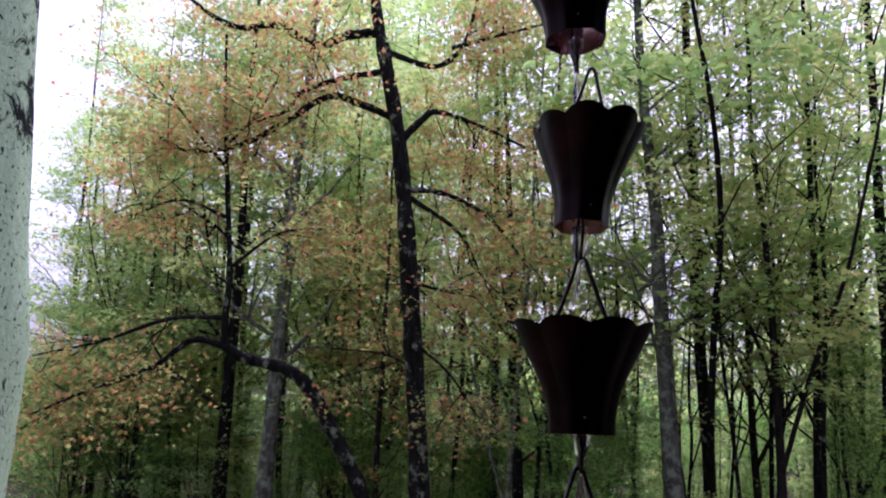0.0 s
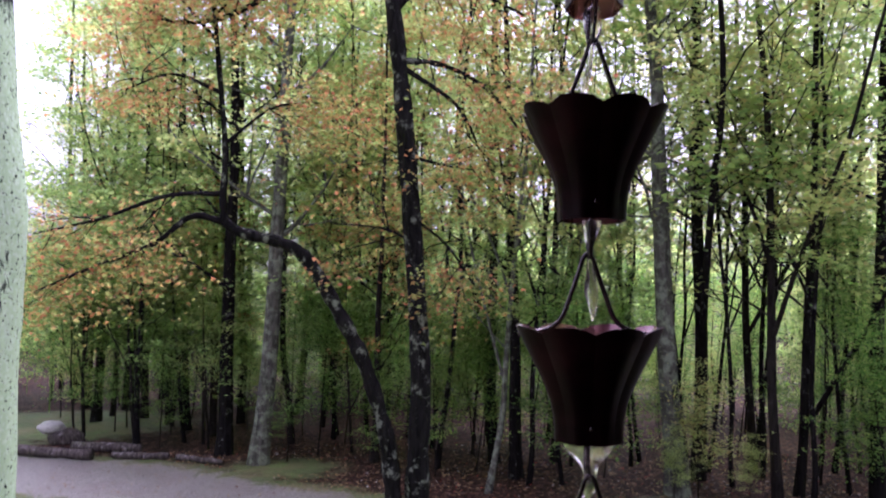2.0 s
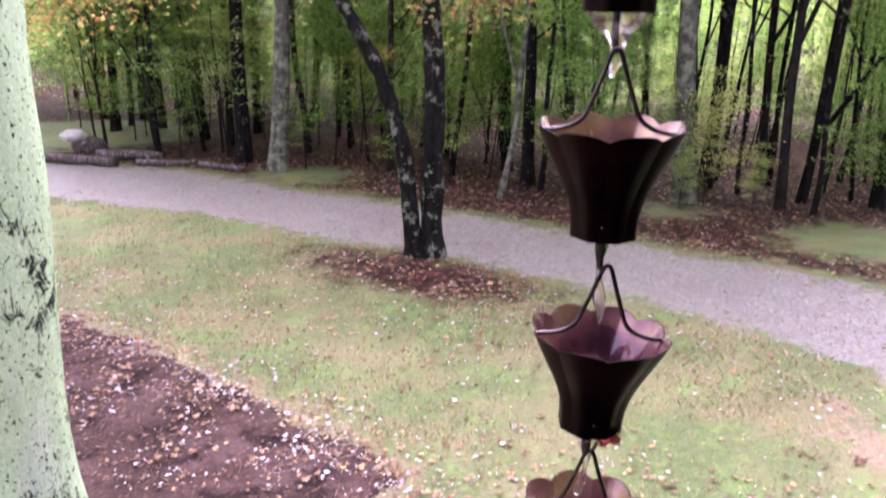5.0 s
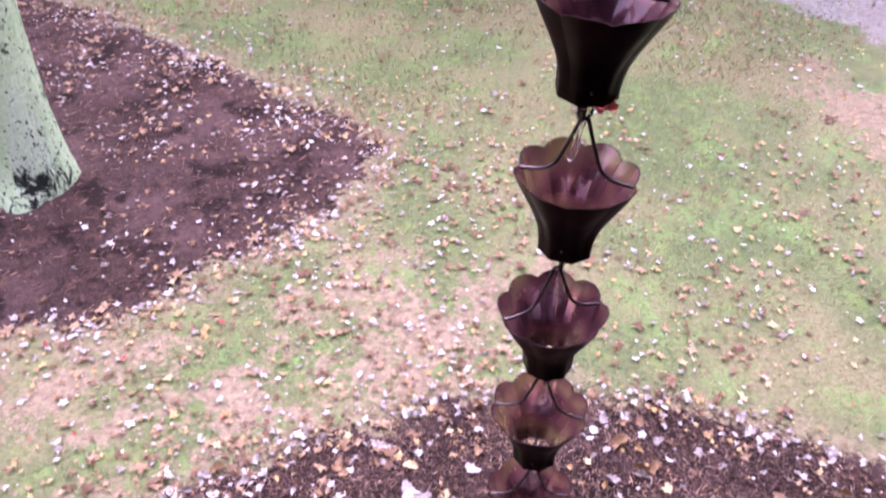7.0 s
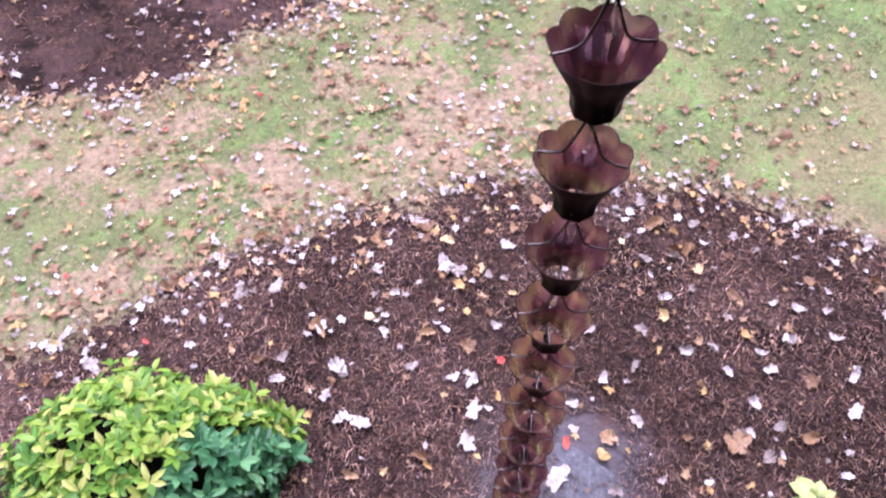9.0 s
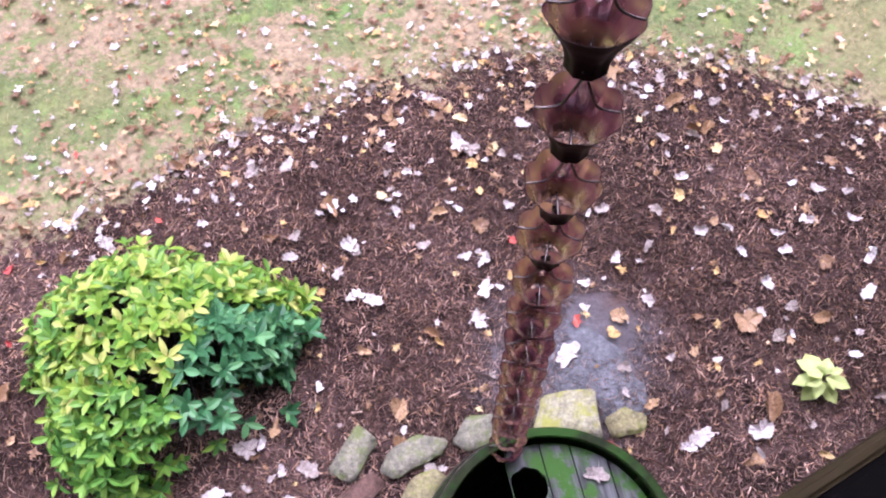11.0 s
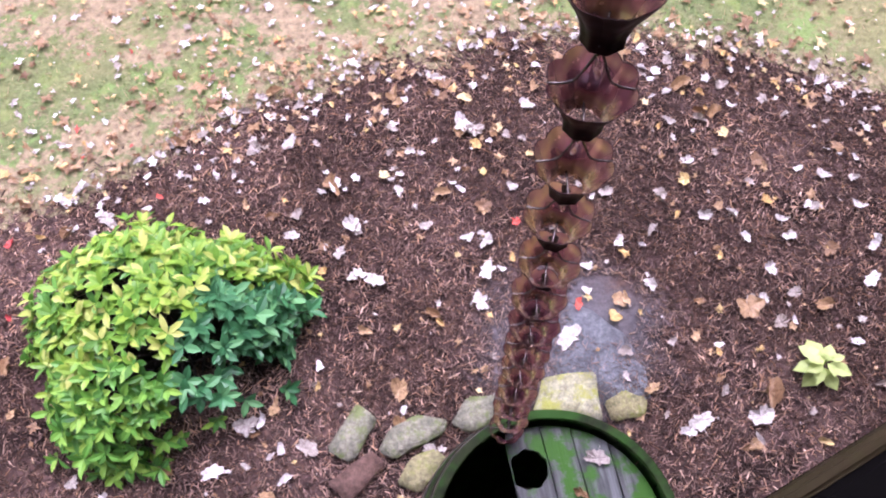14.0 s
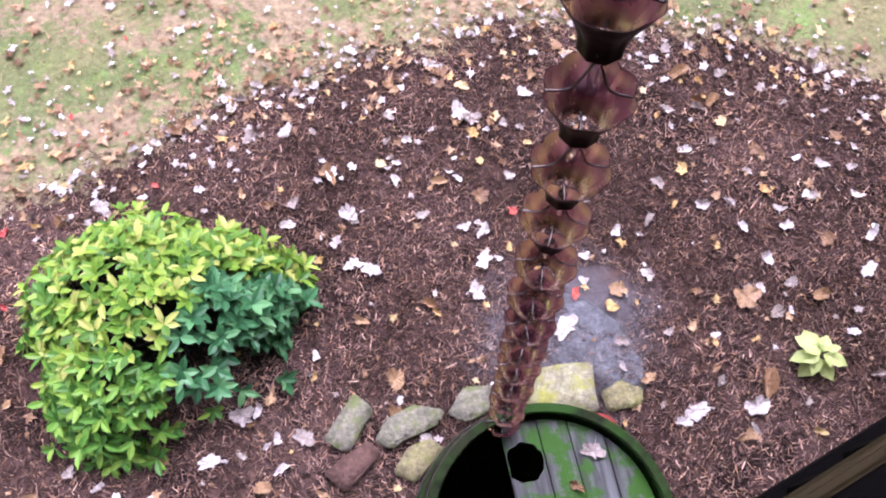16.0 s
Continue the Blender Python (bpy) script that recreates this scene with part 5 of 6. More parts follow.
def log(a, c, r, label, seed):
    rng = random.Random(seed)
    pts = [Vector((a[0] + (c[0] - a[0]) * t / 8, a[1] + (c[1] - a[1]) * t / 8, 0)) for t in range(9)]
    for p in pts:
        p.z = height(p.x, p.y) + r * 0.85 + rng.gauss(0, 0.01)
    o = pts[0].copy()
    b = Build()
    b.tube([p - o for p in pts], [r * (1 + rng.gauss(0, 0.08)) for _ in pts], 12)
    ob = new("fallen_log", b.mesh("fallen_log", LOG_WOOD, True))
    ob.matrix_basis = Matrix.Translation(o)
    tagged(ob, label, "log", "logs along the drive")


log((-3.83, 16.72), (-2.46, 16.07), 0.10, "pale weathered log beside the gravel drive", 1)
log((-2.08, 16.07), (-1.05, 15.7), 0.07, "dark rotten log beside the gravel drive", 2)
log((-0.89, 15.54), (-0.07, 15), 0.06, "dark rotten log beside the gravel drive", 3)
log((-2.93, 17), (-1.62, 16.57), 0.10, "dark wet log behind the others", 4)


def boulder(x, y, z, size, material, label, seed):
    bm = bmesh.new()
    bmesh.ops.create_icosphere(bm, subdivisions=4, radius=1.0)
    for v in bm.verts:
        q = v.co * 1.3 + Vector((seed * 3.1, 0, 0))
        k = 1 + 0.22 * noise.noise(q) + 0.08 * noise.noise(q * 3)
        v.co = Vector((v.co.x * size[0] * k, v.co.y * size[1] * k, max(v.co.z, -0.7) * size[2] * k))
    me = bpy.data.meshes.new("boulder")
    bm.to_mesh(me)
    bm.free()
    me.materials.append(material)
    me.polygons.foreach_set("use_smooth", [True] * len(me.polygons))
    ob = new("boulder", me)
    ob.matrix_basis = pose(x, y, z + size[2] * 0.62, 0, 0, 20 * seed)
    tagged(ob, label, "boulder")


boulder(-3.19, 17.93, -0.04, (0.36, 0.28, 0.20), LOG_WOOD, "dark wet boulder beyond the drive", 1)
boulder(-3.49, 17.97, 0.22, (0.27, 0.22, 0.14), BOULDER, "pale rounded boulder lying on a darker one", 2)

# ---- shrub and small plant ----


def blade_leaf(b, at, way, up, long, wide, fold=0.25, curl=0.2):
    """A pointed leaf of two folded halves."""
    at, way, up = Vector(at), Vector(way).normalized(), Vector(up)
    up = (up - way * up.dot(way)).normalized()
    side = way.cross(up)
    n = len(b.v)
    mid = [at + way * long * t - up * long * curl * t * t for t in (0.0, 0.35, 0.7, 1.0)]
    b.v.extend(tuple(p) for p in mid)
    for s in (-1, 1):
        for t, k in ((0.35, 0.95), (0.7, 0.9)):
            p = at + way * long * t - up * long * curl * t * t + side * s * wide * 0.5 * k + up * wide * fold * k
            b.v.append(tuple(p))
    b.f += [(n, n + 4, n + 1), (n + 1, n + 4, n + 5, n + 2), (n + 2, n + 5, n + 3), (n, n + 1, n + 6), (n + 1, n + 2, n + 7, n + 6), (n + 2, n + 3, n + 7)]


def whorl(b, at, up, rng, long, count):
    up = Vector(up).normalized()
    a = up.orthogonal().normalized()
    c = up.cross(a)
    w0 = rng.uniform(0, 6.28)
    for i in range(count):
        w = w0 + 2 * math.pi * i / count + rng.gauss(0, 0.2)
        way = a * math.cos(w) + c * math.sin(w) + up * rng.uniform(0.2, 1.4)
        blade_leaf(b, at, way, up, long * rng.uniform(0.7, 1.15), long * rng.uniform(0.36, 0.46), 0.16, rng.uniform(0.1, 0.35))


def shrub():
    rng = random.Random(15)
    cx, cy = -1.065, 0.785
    ob = thing("shrub", pose(cx, cy, height(cx, cy)), "rounded shrub with lime and deep green leaves in mulch", "shrub")
    twigs, lime, mid, deep = Build(), Build(), Build(), Build()
    for _ in range(940):
        w, t = rng.uniform(0, 2 * math.pi), rng.random()
        el = math.asin(rng.uniform(-0.15, 1.0))
        rx, ry, rz = 0.44, 0.41, 0.455
        k = 1 + 0.10 * math.sin(3 * w + 1) + 0.08 * math.sin(5 * w) + 0.06 * math.sin(7 * w + 6 * el) + rng.gauss(0, 0.06) + (rng.uniform(0.05, 0.2) if rng.random() < 0.06 else 0)
        d = Vector((math.cos(w) * math.cos(el), math.sin(w) * math.cos(el), math.sin(el)))
        p = Vector((d.x * rx * k, d.y * ry * k, max(0.06, d.z * rz * (0.93 + 0.12 * rng.random()) + 0.02)))
        # the hollow in the middle of the side that faces the barrel
        gap = Vector((0.12, -0.15, 0.37))
        if ((p - gap).length < 0.13 and rng.random() < 0.75) or (p.x > 0.03 and p.y < -0.14 and p.z < 0.32 and rng.random() < 0.72):
            continue
        if p.x > -0.05 and p.y < -0.16 and p.z < 0.24 and rng.random() < 0.8:
            continue
        if rng.random() < 0.4:
            s = Vector((rng.gauss(0, 0.05), rng.gauss(0, 0.05), 0.0))
            line = smooth_line([s, s * 0.6 + p * 0.45 + Vector((0, 0, -0.03)), p], 3)
            twigs.tube(line, taper(0.006, 0.002, len(line)), 4, False)
        deepside = p.x > 0.10 and -0.32 < p.y < 0.04 and p.z < 0.42
        target = deep if deepside else (mid if p.y < -0.20 or (p.x < -0.28 and rng.random() < 0.5) else lime)
        up = (d + Vector((0, 0, 0.6))).normalized()
        whorl(target, p, up, rng, 0.070 if target is deep else 0.061, rng.randrange(4, 7))
    part("twig_work", twigs, BARK_BROWN, ob, "thin brown inner twigs")
    part("lime_foliage", lime, SHRUB_LIME, ob, "yellow-lime leaf whorls")
    part("green_foliage", mid, SHRUB_MID, ob, "green leaf whorls")
    part("deep_foliage", deep, SHRUB_GREEN, ob, "deep blue-green leaf whorls")


shrub()


def small_plant():
    rng = random.Random(4)
    x, y = 1.284, 0.177
    ob = thing("small_plant", pose(x, y, height(x, y)), "small pale lime seedling in the dark mulch", "plant")
    stem = Build()
    stem.tube([(0, 0, -0.02), (0.005, 0, 0.05), (0.0, 0.005, 0.11)], [0.005, 0.004, 0.003], 6)
    part("stem", stem, SHRUB_LIME, ob)
    for i in range(13):
        b = Build()
        w = i * 2.4 + rng.gauss(0, 0.3)
        up = 0.75 - i * 0.07 + rng.gauss(0, 0.1)
        long = (0.05 + 0.0045 * i) * rng.uniform(0.8, 1.2)
        blade_leaf(b, (0.008 * math.cos(w), 0.008 * math.sin(w), 0.12 - 0.006 * i), (math.cos(w), math.sin(w), up), (rng.gauss(0, 0.2), rng.gauss(0, 0.2), 1), long, long * rng.uniform(0.6, 0.75), 0.1, 0.45)
        part("leaf", b, PLANT_LEAF, ob)


small_plant()

# ---- fallen leaves ----


def maple_mesh(seed, material, size=0.05):
    """A curled, ragged five-lobed leaf with its stalk."""
    rng = random.Random(seed)
    b = Build()
    n, turn, lobes = 22, rng.uniform(0, 6.28), rng.choice((3, 5, 5))
    bend, twist, fold = rng.uniform(0.2, 0.8), rng.uniform(0, 6.28), rng.uniform(0.4, 1.0)
    depth = rng.uniform(0.05, 0.17)
    rim, mid = [], []
    for i in range(n):
        w = 2 * math.pi * i / n
        r = (0.80 + depth * math.cos(lobes * w + turn) + 0.10 * math.sin(2 * w + twist) + rng.gauss(0, 0.11)) * size
        x, y = r * math.sin(w), r * math.cos(w) * fold
        for k, out in ((1.0, rim), (0.5, mid)):
            z = 0.004 + bend * size * (k * abs(math.sin(w + twist))) ** 2 * 0.9 + rng.uniform(0, 0.12) * size * k
            out.append((x * k, y * k, z))
    b.v = [(0, 0, 0.003), *mid, *rim]
    b.f = [(0, 1 + (i + 1) % n, 1 + i) for i in range(n)] + [(1 + i, 1 + (i + 1) % n, 1 + n + (i + 1) % n, 1 + n + i) for i in range(n)]
    b.add([(-0.0008, -0.1 * size, 0.004), (0.0008, -0.1 * size, 0.004), (0.004, -1.2 * size, 0.01)], [(0, 1, 2)])
    return b.mesh("fallen_leaf", material)


def simple_leaf(seed, material, size):
    """A small ragged leaf for the far scatter."""
    rng = random.Random(seed)
    b = Build()
    n = 10
    fold, tip = rng.uniform(0.45, 1.0), rng.uniform(0, 6.28)
    b.v = [(0, 0, 0.008)]
    for i in range(n):
        w = 2 * math.pi * i / n + rng.gauss(0, 0.2)
        r = size * (0.55 + 0.5 * (i % 2)) * rng.uniform(0.65, 1.1)
        b.v.append((r * math.sin(w), r * math.cos(w) * fold, 0.003 + size * 0.5 * abs(math.sin(w + tip)) * rng.random()))
    b.f = [(0, 1 + (i + 1) % n, 1 + i) for i in range(n)]
    return b.mesh("fallen_leaf", material)


LEAVES = {
    "pale": [maple_mesh(i, FALLEN_PALE, 0.026 + 0.005 * (i % 4)) for i in range(8)],
    "yellow": [maple_mesh(20 + i, FALLEN_YELLOW, 0.024 + 0.005 * (i % 3)) for i in range(5)],
    "tan": [maple_mesh(40 + i, FALLEN_TAN, 0.034 + 0.008 * (i % 3)) for i in range(5)],
    "red": [maple_mesh(60 + i, FALLEN_RED, 0.026) for i in range(2)],
}
SMALL = {
    "pale": [simple_leaf(i, FALLEN_PALE, 0.020 + 0.004 * (i % 4)) for i in range(6)],
    "yellow": [simple_leaf(20 + i, FALLEN_YELLOW, 0.022 + 0.004 * (i % 3)) for i in range(5)],
    "tan": [simple_leaf(40 + i, FALLEN_TAN, 0.028 + 0.007 * (i % 3)) for i in range(6)],
    "red": [simple_leaf(60 + i, FALLEN_RED, 0.024) for i in range(2)],
}
LEAF_WORDS = {"pale": "pale pinkish-white fallen leaf on the ground", "yellow": "yellow fallen leaf on the ground", "tan": "brown fallen oak leaf on the ground", "red": "red fallen leaf on the ground"}


def put_leaf(kind, x, y, z, rng, scale=1.0, tilt=10):
    me = LEAVES[kind][rng.randrange(len(LEAVES[kind]))]
    ob = new("fallen_leaf", me)
    ob.matrix_basis = pose(x, y, z, rng.gauss(0, tilt), rng.gauss(0, tilt), rng.uniform(0, 360)) @ Matrix.Diagonal((scale, scale, scale, 1))
    return tagged(ob, LEAF_WORDS[kind], "leaf", "fallen leaves")


# leaves that lie alone and can be told apart
PALE = [(0.18, 0.82, 2.0), (0.12, 0.7, 1.9), (0.21, 0.95, 1.3), (0.14, 0.98, 1.1), (0.79, 0.08, 1.4), (1.23, 1.32, 1.2), (0.42, 0.49, 1.6), (-0.32, 0.92, 1.3),
          (-0.26, 0.87, 1.3), (-0.35, 0.91, 1.1), (-0.61, 0.28, 1.3), (1.02, 0.05, 1.7), (0.61, 0.39, 1.0), (1.1, 0.88, 1.1), (1.4, 0.8, 1.3), (1.72, 0.79, 1.4),
          (0.95, 1.01, 1.1), (-0.76, 0.43, 1.5), (-0.82, 0.41, 1.3), (-0.38, 1.03, 1.4), (-0.53, 1.24, 1.1), (-0.1, 1.25, 1.1), (0.12, 1.24, 0.9), (-0.26, 1.35, 1.1),
          (0.23, 1.52, 1.4), (0.28, 1.48, 1.1), (-0.72, 1.75, 1.5), (-1.1, 1.64, 1.4), (1.54, 1, 1.2), (1.83, 1.42, 1.3), (1.71, 0.61, 1.7), (0.72, 0.83, 1.1)]
MARKED = [("red", 0.49, 0.61, 1.2), ("tan", 1.13, 0.46, 1.7), ("yellow", 0.61, 0.53, 1.2), ("tan", -0.25, 0.43, 1.3), ("yellow", 1.21, -0.08, 1.3), ("tan", 1.08, 0.13, 1.5),
          ("yellow", 1.07, 1.05, 1.1), ("yellow", 1.3, 1.23, 1.1), ("yellow", 0.27, 1.66, 1.2), ("yellow", -1.45, 1.54, 1.1), ("tan", 1.22, 1.51, 1.3), ("yellow", 1.37, 0.89, 1.0),
          ("yellow", 1.28, 1.45, 1.2), ("tan", -0.37, 1.33, 1.4)]


def leaves_near():
    rng = random.Random(31)
    for kind, x, y, s in [("pale", *q) for q in PALE] + MARKED:
        put_leaf(kind, x, y, height(x, y) + 0.015, rng, s)
    made = 0
    while made < 300:
        x, y = rng.uniform(-1.7, 2.2), rng.uniform(-0.05, 2.3)
        if math.hypot(x - BX, y - BY) < 0.40 or math.hypot(x - -1.04, y - 0.74) < 0.42 or plan(x, y)[0] > 0.05:
            continue
        edge = -float(plan(x, y)[0])
        if rng.random() > 0.3 + 0.7 * math.exp(-edge / 0.22):
            continue
        kind = rng.choices(("pale", "yellow", "tan", "red"), (64, 11, 24, 0.6))[0]
        put_leaf(kind, x, y, height(x, y) + 0.014, rng, rng.uniform(0.6, 1.15))
        made += 1
    leaf = put_leaf("red", 0.004, -0.018, TOP + 0.014, rng, 0.5, 35)
    tagged(leaf, "red fallen leaf caught on the rain chain")
    leaf = put_leaf("pale", 0.199, -0.105, BZ - 0.04, rng, 0.85, 5)
    tagged(leaf, "pale fallen leaf lying on the barrel head")
    leaf = put_leaf("tan", 0.137, -0.173, BZ - 0.04, rng, 0.6, 5)
    tagged(leaf, "brown fallen leaf lying on the barrel head")


leaves_near()


def scatter(name, kind_mix, count, box, keep, seed, label, lo=0.55, hi=1.1):
    """Many fallen leaves joined by colour."""
    rng = random.Random(seed)
    shapes = {k: [([tuple(v.co) for v in m.vertices], [tuple(p.vertices) for p in m.polygons]) for m in ms] for k, ms in SMALL.items()}
    builds = {k: Build() for k in kind_mix}
    xs, ys = [], []
    while len(xs) < count:
        x = np.array([rng.uniform(box[0], box[1]) for _ in range(2000)])
        y = np.array([rng.uniform(box[2], box[3]) for _ in range(2000)])
        ok = keep(x, y)
        xs.extend(x[ok])
        ys.extend(y[ok])
    xs, ys = np.array(xs[:count]), np.array(ys[:count])
    zs = relief(xs, ys)
    kinds, weights = list(kind_mix), list(kind_mix.values())
    for x, y, z in zip(xs, ys, zs):
        k = rng.choices(kinds, weights)[0]
        v, f = shapes[k][rng.randrange(len(shapes[k]))]
        m = pose(x, y, z + 0.012, rng.gauss(0, 12), rng.gauss(0, 12), rng.uniform(0, 360))
        s = rng.uniform(lo, hi)
        builds[k].add([m @ (Vector(p) * s) for p in v], f)
    ob = thing(name, pose(0, 0, 0), label, "leaves", kind="stuff")
    mats = {"pale": FALLEN_PALE, "yellow": FALLEN_YELLOW, "tan": FALLEN_TAN, "red": FALLEN_RED}
    for k in kinds:
        part(k + "_leaves", builds[k], mats[k], ob)


def on_lawn(x, y):
    m, d, lit, _ = plan(x, y)
    clump = np.sin(1.7 * x + 0.6 * y) * np.sin(1.3 * y - 0.8 * x + 1.0)
    return (m > 0.02) & (d > 0.05) & (np.random.random(x.shape) < 0.35 + 0.3 * clump + 0.8 * np.exp(-m / 0.25))


def in_left_bed(x, y):
    m = line_distance(x, y, BED, True)
    clump = 0.55 + 0.9 * np.sin(4.1 * x + 2.3 * y) * np.sin(3.7 * y - 2.9 * x + 0.8)
    return (m < 0.08) & (np.random.random(x.shape) < clump) & (np.hypot(x + 1.545, y - 4.45) > 0.41) & (np.random.random(x.shape) < np.clip(0.15 + 0.22 * (y - 3.6) + 0.25 * (x + 1.0), 0.06, 0.6) + 0.6 * np.exp(m / 0.22))


def in_litter(x, y):
    m, d, lit, _ = plan(x, y)
    return (lit < 0.1) & (d > 0.0)


scatter("lawn_leaves", {"pale": 32, "yellow": 18, "tan": 48, "red": 2}, 6000, (-3.0, 6.0, 1.4, 10.0), on_lawn, 6, "pale, yellow and brown leaves scattered over the lawn", 0.25, 1.25)
scatter("bed_leaves", {"pale": 54, "yellow": 6, "tan": 40}, 1350, (-2.4, 0.9, 2.9, 7.9), in_left_bed, 7, "pale and brown leaves lying on the mulch bed", 0.4, 1.2)
scatter("litter_leaves", {"pale": 12, "yellow": 10, "tan": 70, "red": 8}, 5200, (-1.5, 11.0, 7.0, 16.5), in_litter, 8, "brown leaf litter under the trees", 0.8, 1.5)


def in_near_bed(x, y):
    m = plan(x, y)[0]
    return (m < 0.03) & (y < 2.2) & (np.hypot(x - BX, y - BY) > 0.4) & (np.random.random(x.shape) < 0.35 + 0.65 * np.exp(m / 0.2))


scatter("bed_scraps", {"pale": 26, "yellow": 14, "tan": 60}, 520, (-2.4, 3.0, 0.0, 2.2), in_near_bed, 17, "small scraps of leaves lying in the mulch", 0.25, 0.95)


def on_rim(x, y):
    m = plan(x, y)[0]
    return (m > -0.3) & (m < 0.7) & (np.random.random(x.shape) < np.exp(-np.abs(m) / 0.22) * (0.5 + 0.5 * np.sin(5.3 * x + 1.3) * np.sin(4.1 * y + 2.2 * x)))


scatter("rim_leaves", {"pale": 60, "yellow": 14, "tan": 26}, 1100, (-2.4, 3.2, 1.0, 7.9), on_rim, 18, "pale leaves gathered along the edges of the mulch beds", 0.45, 1.3)


def between_beds(x, y):
    m = plan(x, y)[0]
    return (m > 0.0) & (np.random.random(x.shape) < 0.35 + 0.5 * np.sin(3.1 * x + 0.5) * np.sin(2.7 * y + x) + 0.3 * np.exp(-m / 0.3))


scatter("lawn_scraps", {"pale": 36, "yellow": 14, "tan": 50}, 1300, (-2.4, 2.6, 1.7, 4.2), between_beds, 19, "small pale and brown leaf scraps on the bare lawn", 0.3, 1.1)


def on_drive(x, y):
    return plan(x, y)[1] < 0.0


scatter("drive_leaves", {"pale": 40, "yellow": 25, "tan": 35}, 1000, (-3.0, 7.5, 4.5, 16.0), on_drive, 9, "few wet leaves on the gravel drive", 0.5, 1.0)

# ---- mulch, grass and gravel ----


def chips():
    rng = np.random.default_rng(12)

    def lay(n, box, keep, lo, hi):
        x = rng.uniform(box[0], box[1], n * 3)
        y = rng.uniform(box[2], box[3], n * 3)
        ok = keep(x, y)
        x, y = x[ok][:n], y[ok][:n]
        n = len(x)
        z = relief(x, y)
        a, tilt = rng.uniform(0, 2 * np.pi, n), rng.normal(0, 0.22, n)
        long, wide = rng.uniform(lo, hi, n) * rng.uniform(0.5, 1.6, n), rng.uniform(0.0016, 0.0052, n)
        thick = rng.uniform(0.002, 0.005, n)
        d = np.stack([np.cos(a) * np.cos(tilt), np.sin(a) * np.cos(tilt), np.sin(tilt)], 1)
        s = np.stack([-np.sin(a), np.cos(a), np.zeros(n)], 1)
        c = np.stack([x, y, z + rng.uniform(0.001, 0.014, n)], 1)
        up = np.array([0, 0, 1.0])
        L, W = (d * long[:, None] / 2), (s * wide[:, None] / 2)
        v = np.stack([c - L - W, c - L + W, c + L + W * 0.7, c + L - W * 0.7, c - L * 0.9 + up * thick[:, None], c + L * 0.85 + up * thick[:, None]], 1)
        return v.reshape(-1, 3)

    v = np.vstack([
        lay(84000, (-2.4, 2.9, -0.3, 2.1), lambda x, y: (plan(x, y)[0] + rng.normal(0, 0.09, x.shape) + 0.07 * np.sin(6 * x + 1) * np.sin(9 * x) < 0.01) & (np.hypot(x - BX, y - BY) > 0.34) & (np.hypot(x - 0.58, y - 0.58) > 0.14), 0.010, 0.034),
        lay(3600, (-2.6, 0.85, 2.9, 7.9), lambda x, y: line_distance(x, y, BED, True) + rng.normal(0, 0.12, x.shape) < 0.0, 0.022, 0.05),
    ])
    n = len(v) // 6
    base = np.arange(n)[:, None] * 6
    quads = (base[:, None, :] + np.array([[0, 3, 5, 4], [1, 4, 5, 2]])[None]).reshape(-1, 4)
    me = bpy.data.meshes.new("mulch")
    me.from_pydata(v.tolist(), [], quads.tolist())
    me.materials.append(CHIPS)
    tagged(new("mulch", me), "dark brown shredded bark mulch", "mulch", kind="stuff")


chips()


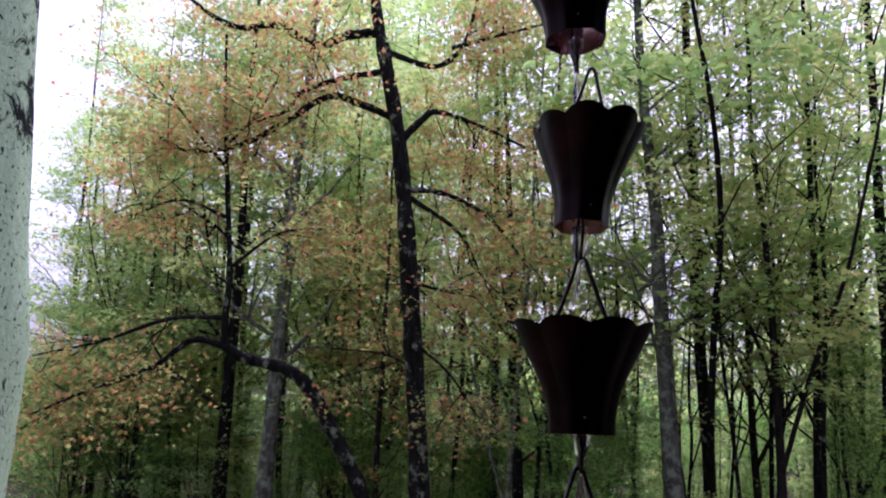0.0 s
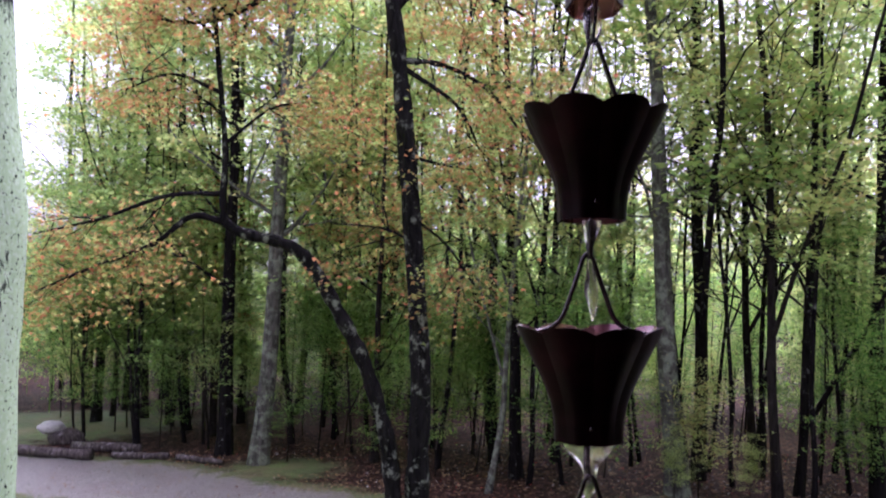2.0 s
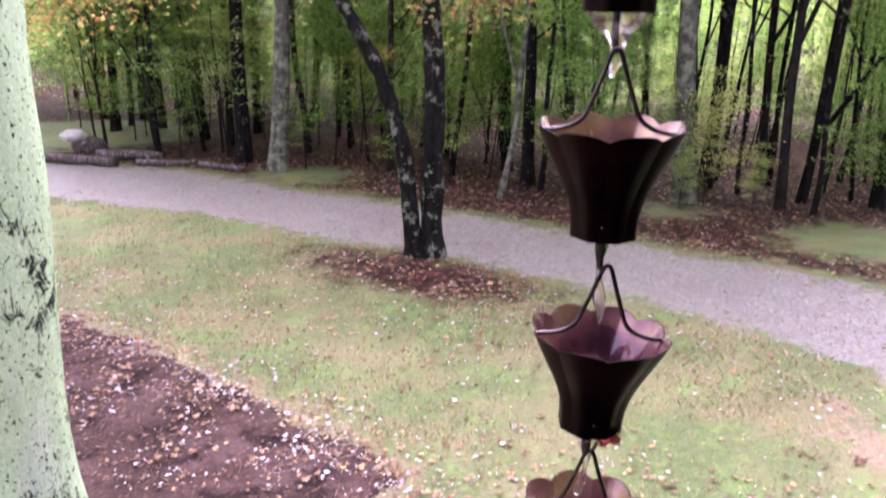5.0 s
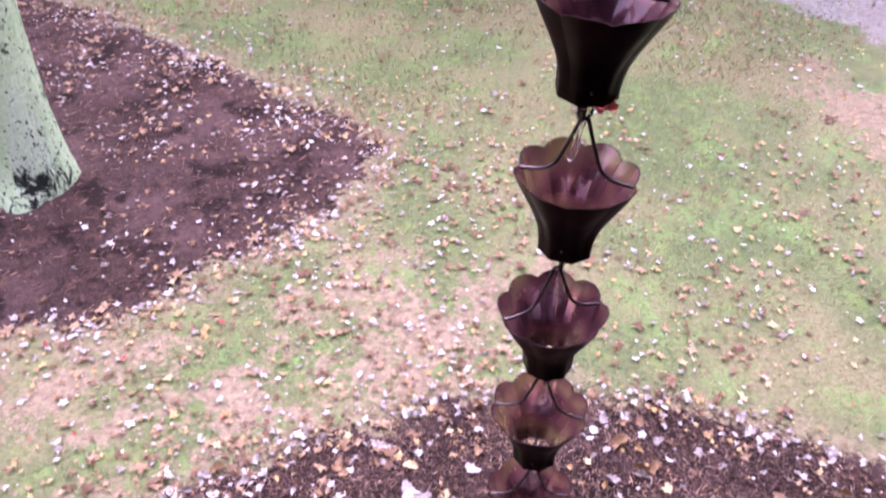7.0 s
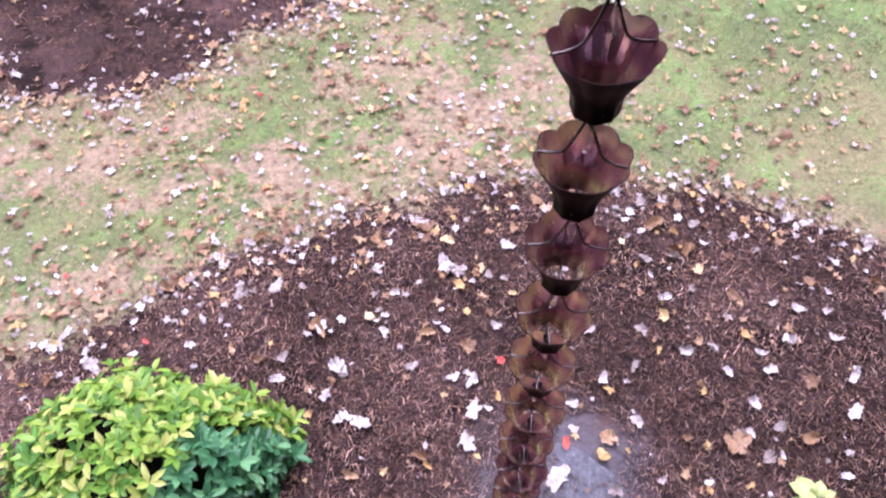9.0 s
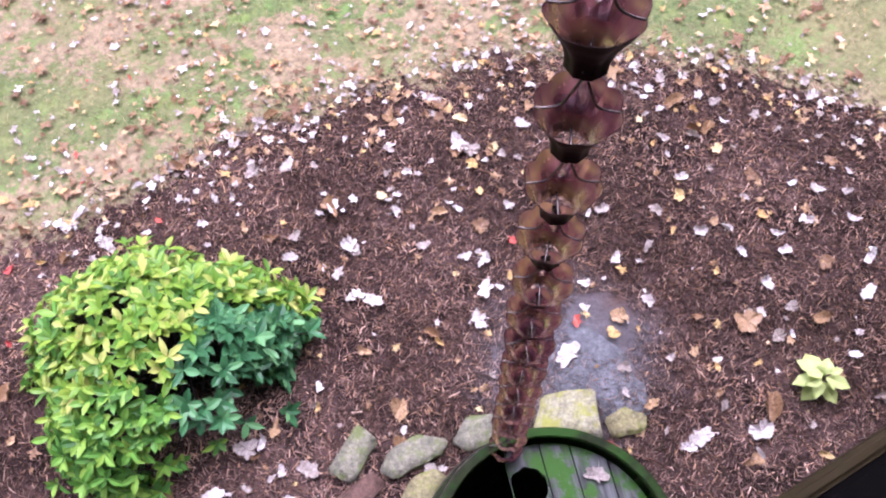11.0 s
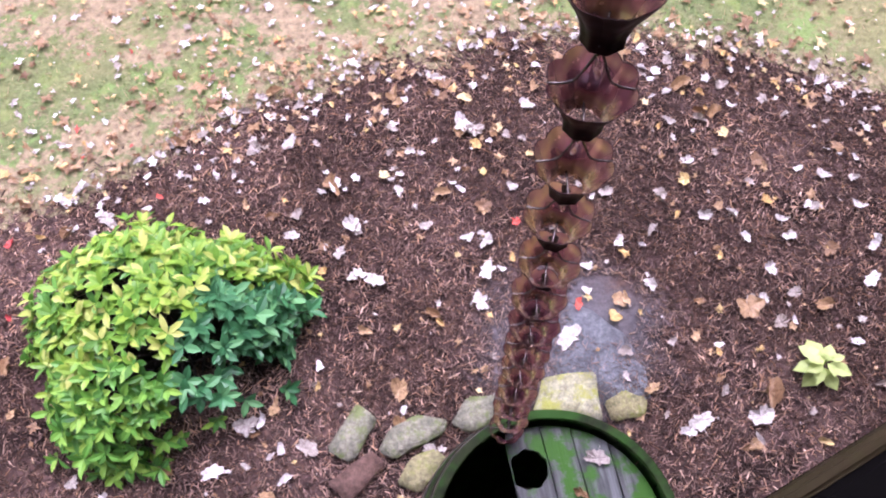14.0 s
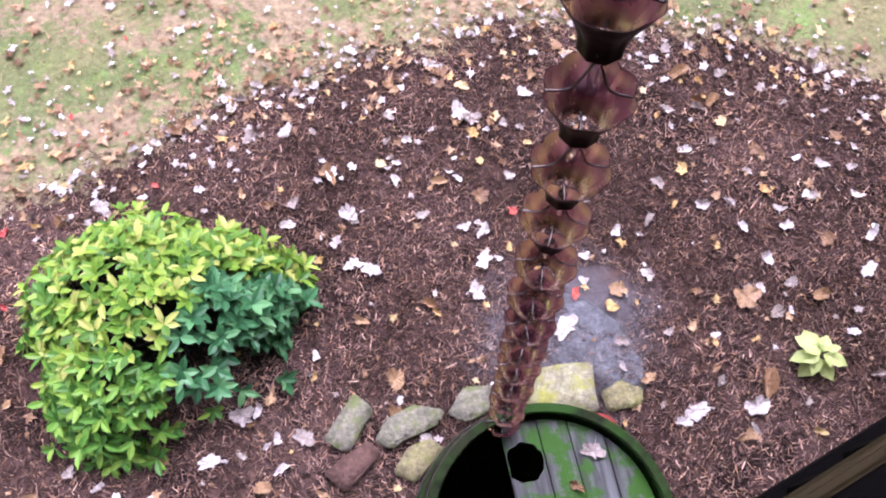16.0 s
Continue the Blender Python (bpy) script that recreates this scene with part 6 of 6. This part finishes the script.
def grass():
    rng = np.random.default_rng(5)

    def lay(n, box, lo, hi, wide):
        x, y = rng.uniform(box[0], box[1], n), rng.uniform(box[2], box[3], n)
        m, d, lit, bare = plan(x, y)
        lush = np.sin(1.9 * x + 0.4) * np.sin(1.5 * y) + 0.6 * np.sin(5.1 * x - 3 * y) * np.sin(4.3 * y + x)
        ok = (m > 0.03) & (d > 0.05) & (lit > 0.0) & ((bare > 0.05) | (rng.random(n) < 0.06)) & (rng.random(n) < 0.55 + 0.4 * lush)
        x, y = x[ok], y[ok]
        n = len(x)
        a, h = rng.uniform(0, 2 * np.pi, n), rng.uniform(lo, hi, n)
        z = relief(x, y)
        p = np.stack([x, y, z], 1)
        s = np.stack([np.cos(a), np.sin(a), np.zeros(n)], 1) * wide
        lean = np.stack([np.sin(a) + rng.normal(0, 0.5, n), np.cos(a) + rng.normal(0, 0.5, n), np.zeros(n)], 1) * (h * 0.6)[:, None]
        return np.stack([p - s, p + s, p + lean + np.stack([0 * h, 0 * h, h], 1)], 1).reshape(-1, 3)

    v = np.vstack([lay(60000, (-2.6, 4.5, 1.3, 5.0), 0.012, 0.035, 0.0022), lay(60000, (-3.5, 6.0, 4.5, 13.5), 0.02, 0.05, 0.005)])
    n = len(v) // 3
    me = bpy.data.meshes.new("grass")
    me.from_pydata(v.tolist(), [], np.arange(3 * n).reshape(-1, 3).tolist())
    me.materials.append(BLADE)
    tagged(new("grass", me), "short wet green and straw-coloured lawn grass", "grass", kind="stuff")


grass()


def gravel():
    rng = np.random.default_rng(9)
    n = 26000
    x, y = rng.uniform(-3.0, 7.5, n), rng.uniform(4.5, 16.0, n)
    ok = plan(x, y)[1] < 0.03
    x, y = x[ok], y[ok]
    n = len(x)
    z, r, a = relief(x, y), rng.uniform(0.006, 0.016, n), rng.uniform(0, 6.28, n)
    corner = [np.stack([x + r * np.cos(a + k) * rng.uniform(0.7, 1.2, n), y + r * np.sin(a + k) * rng.uniform(0.7, 1.2, n), z - 0.002], 1) for k in (0, 1.57, 3.14, 4.71)]
    top = np.stack([x, y, z + r * rng.uniform(0.5, 0.9, n)], 1)
    v = np.stack([*corner, top], 1).reshape(-1, 3)
    base = np.arange(n)[:, None, None] * 5
    f = (base + np.array([[0, 1, 4], [1, 2, 4], [2, 3, 4], [3, 0, 4]])[None]).reshape(-1, 3)
    me = bpy.data.meshes.new("gravel")
    me.from_pydata(v.tolist(), [], f.tolist())
    me.materials.append(GRAVEL)
    tagged(new("gravel", me), "wet grey gravel of the drive", "gravel", kind="stuff")


gravel()
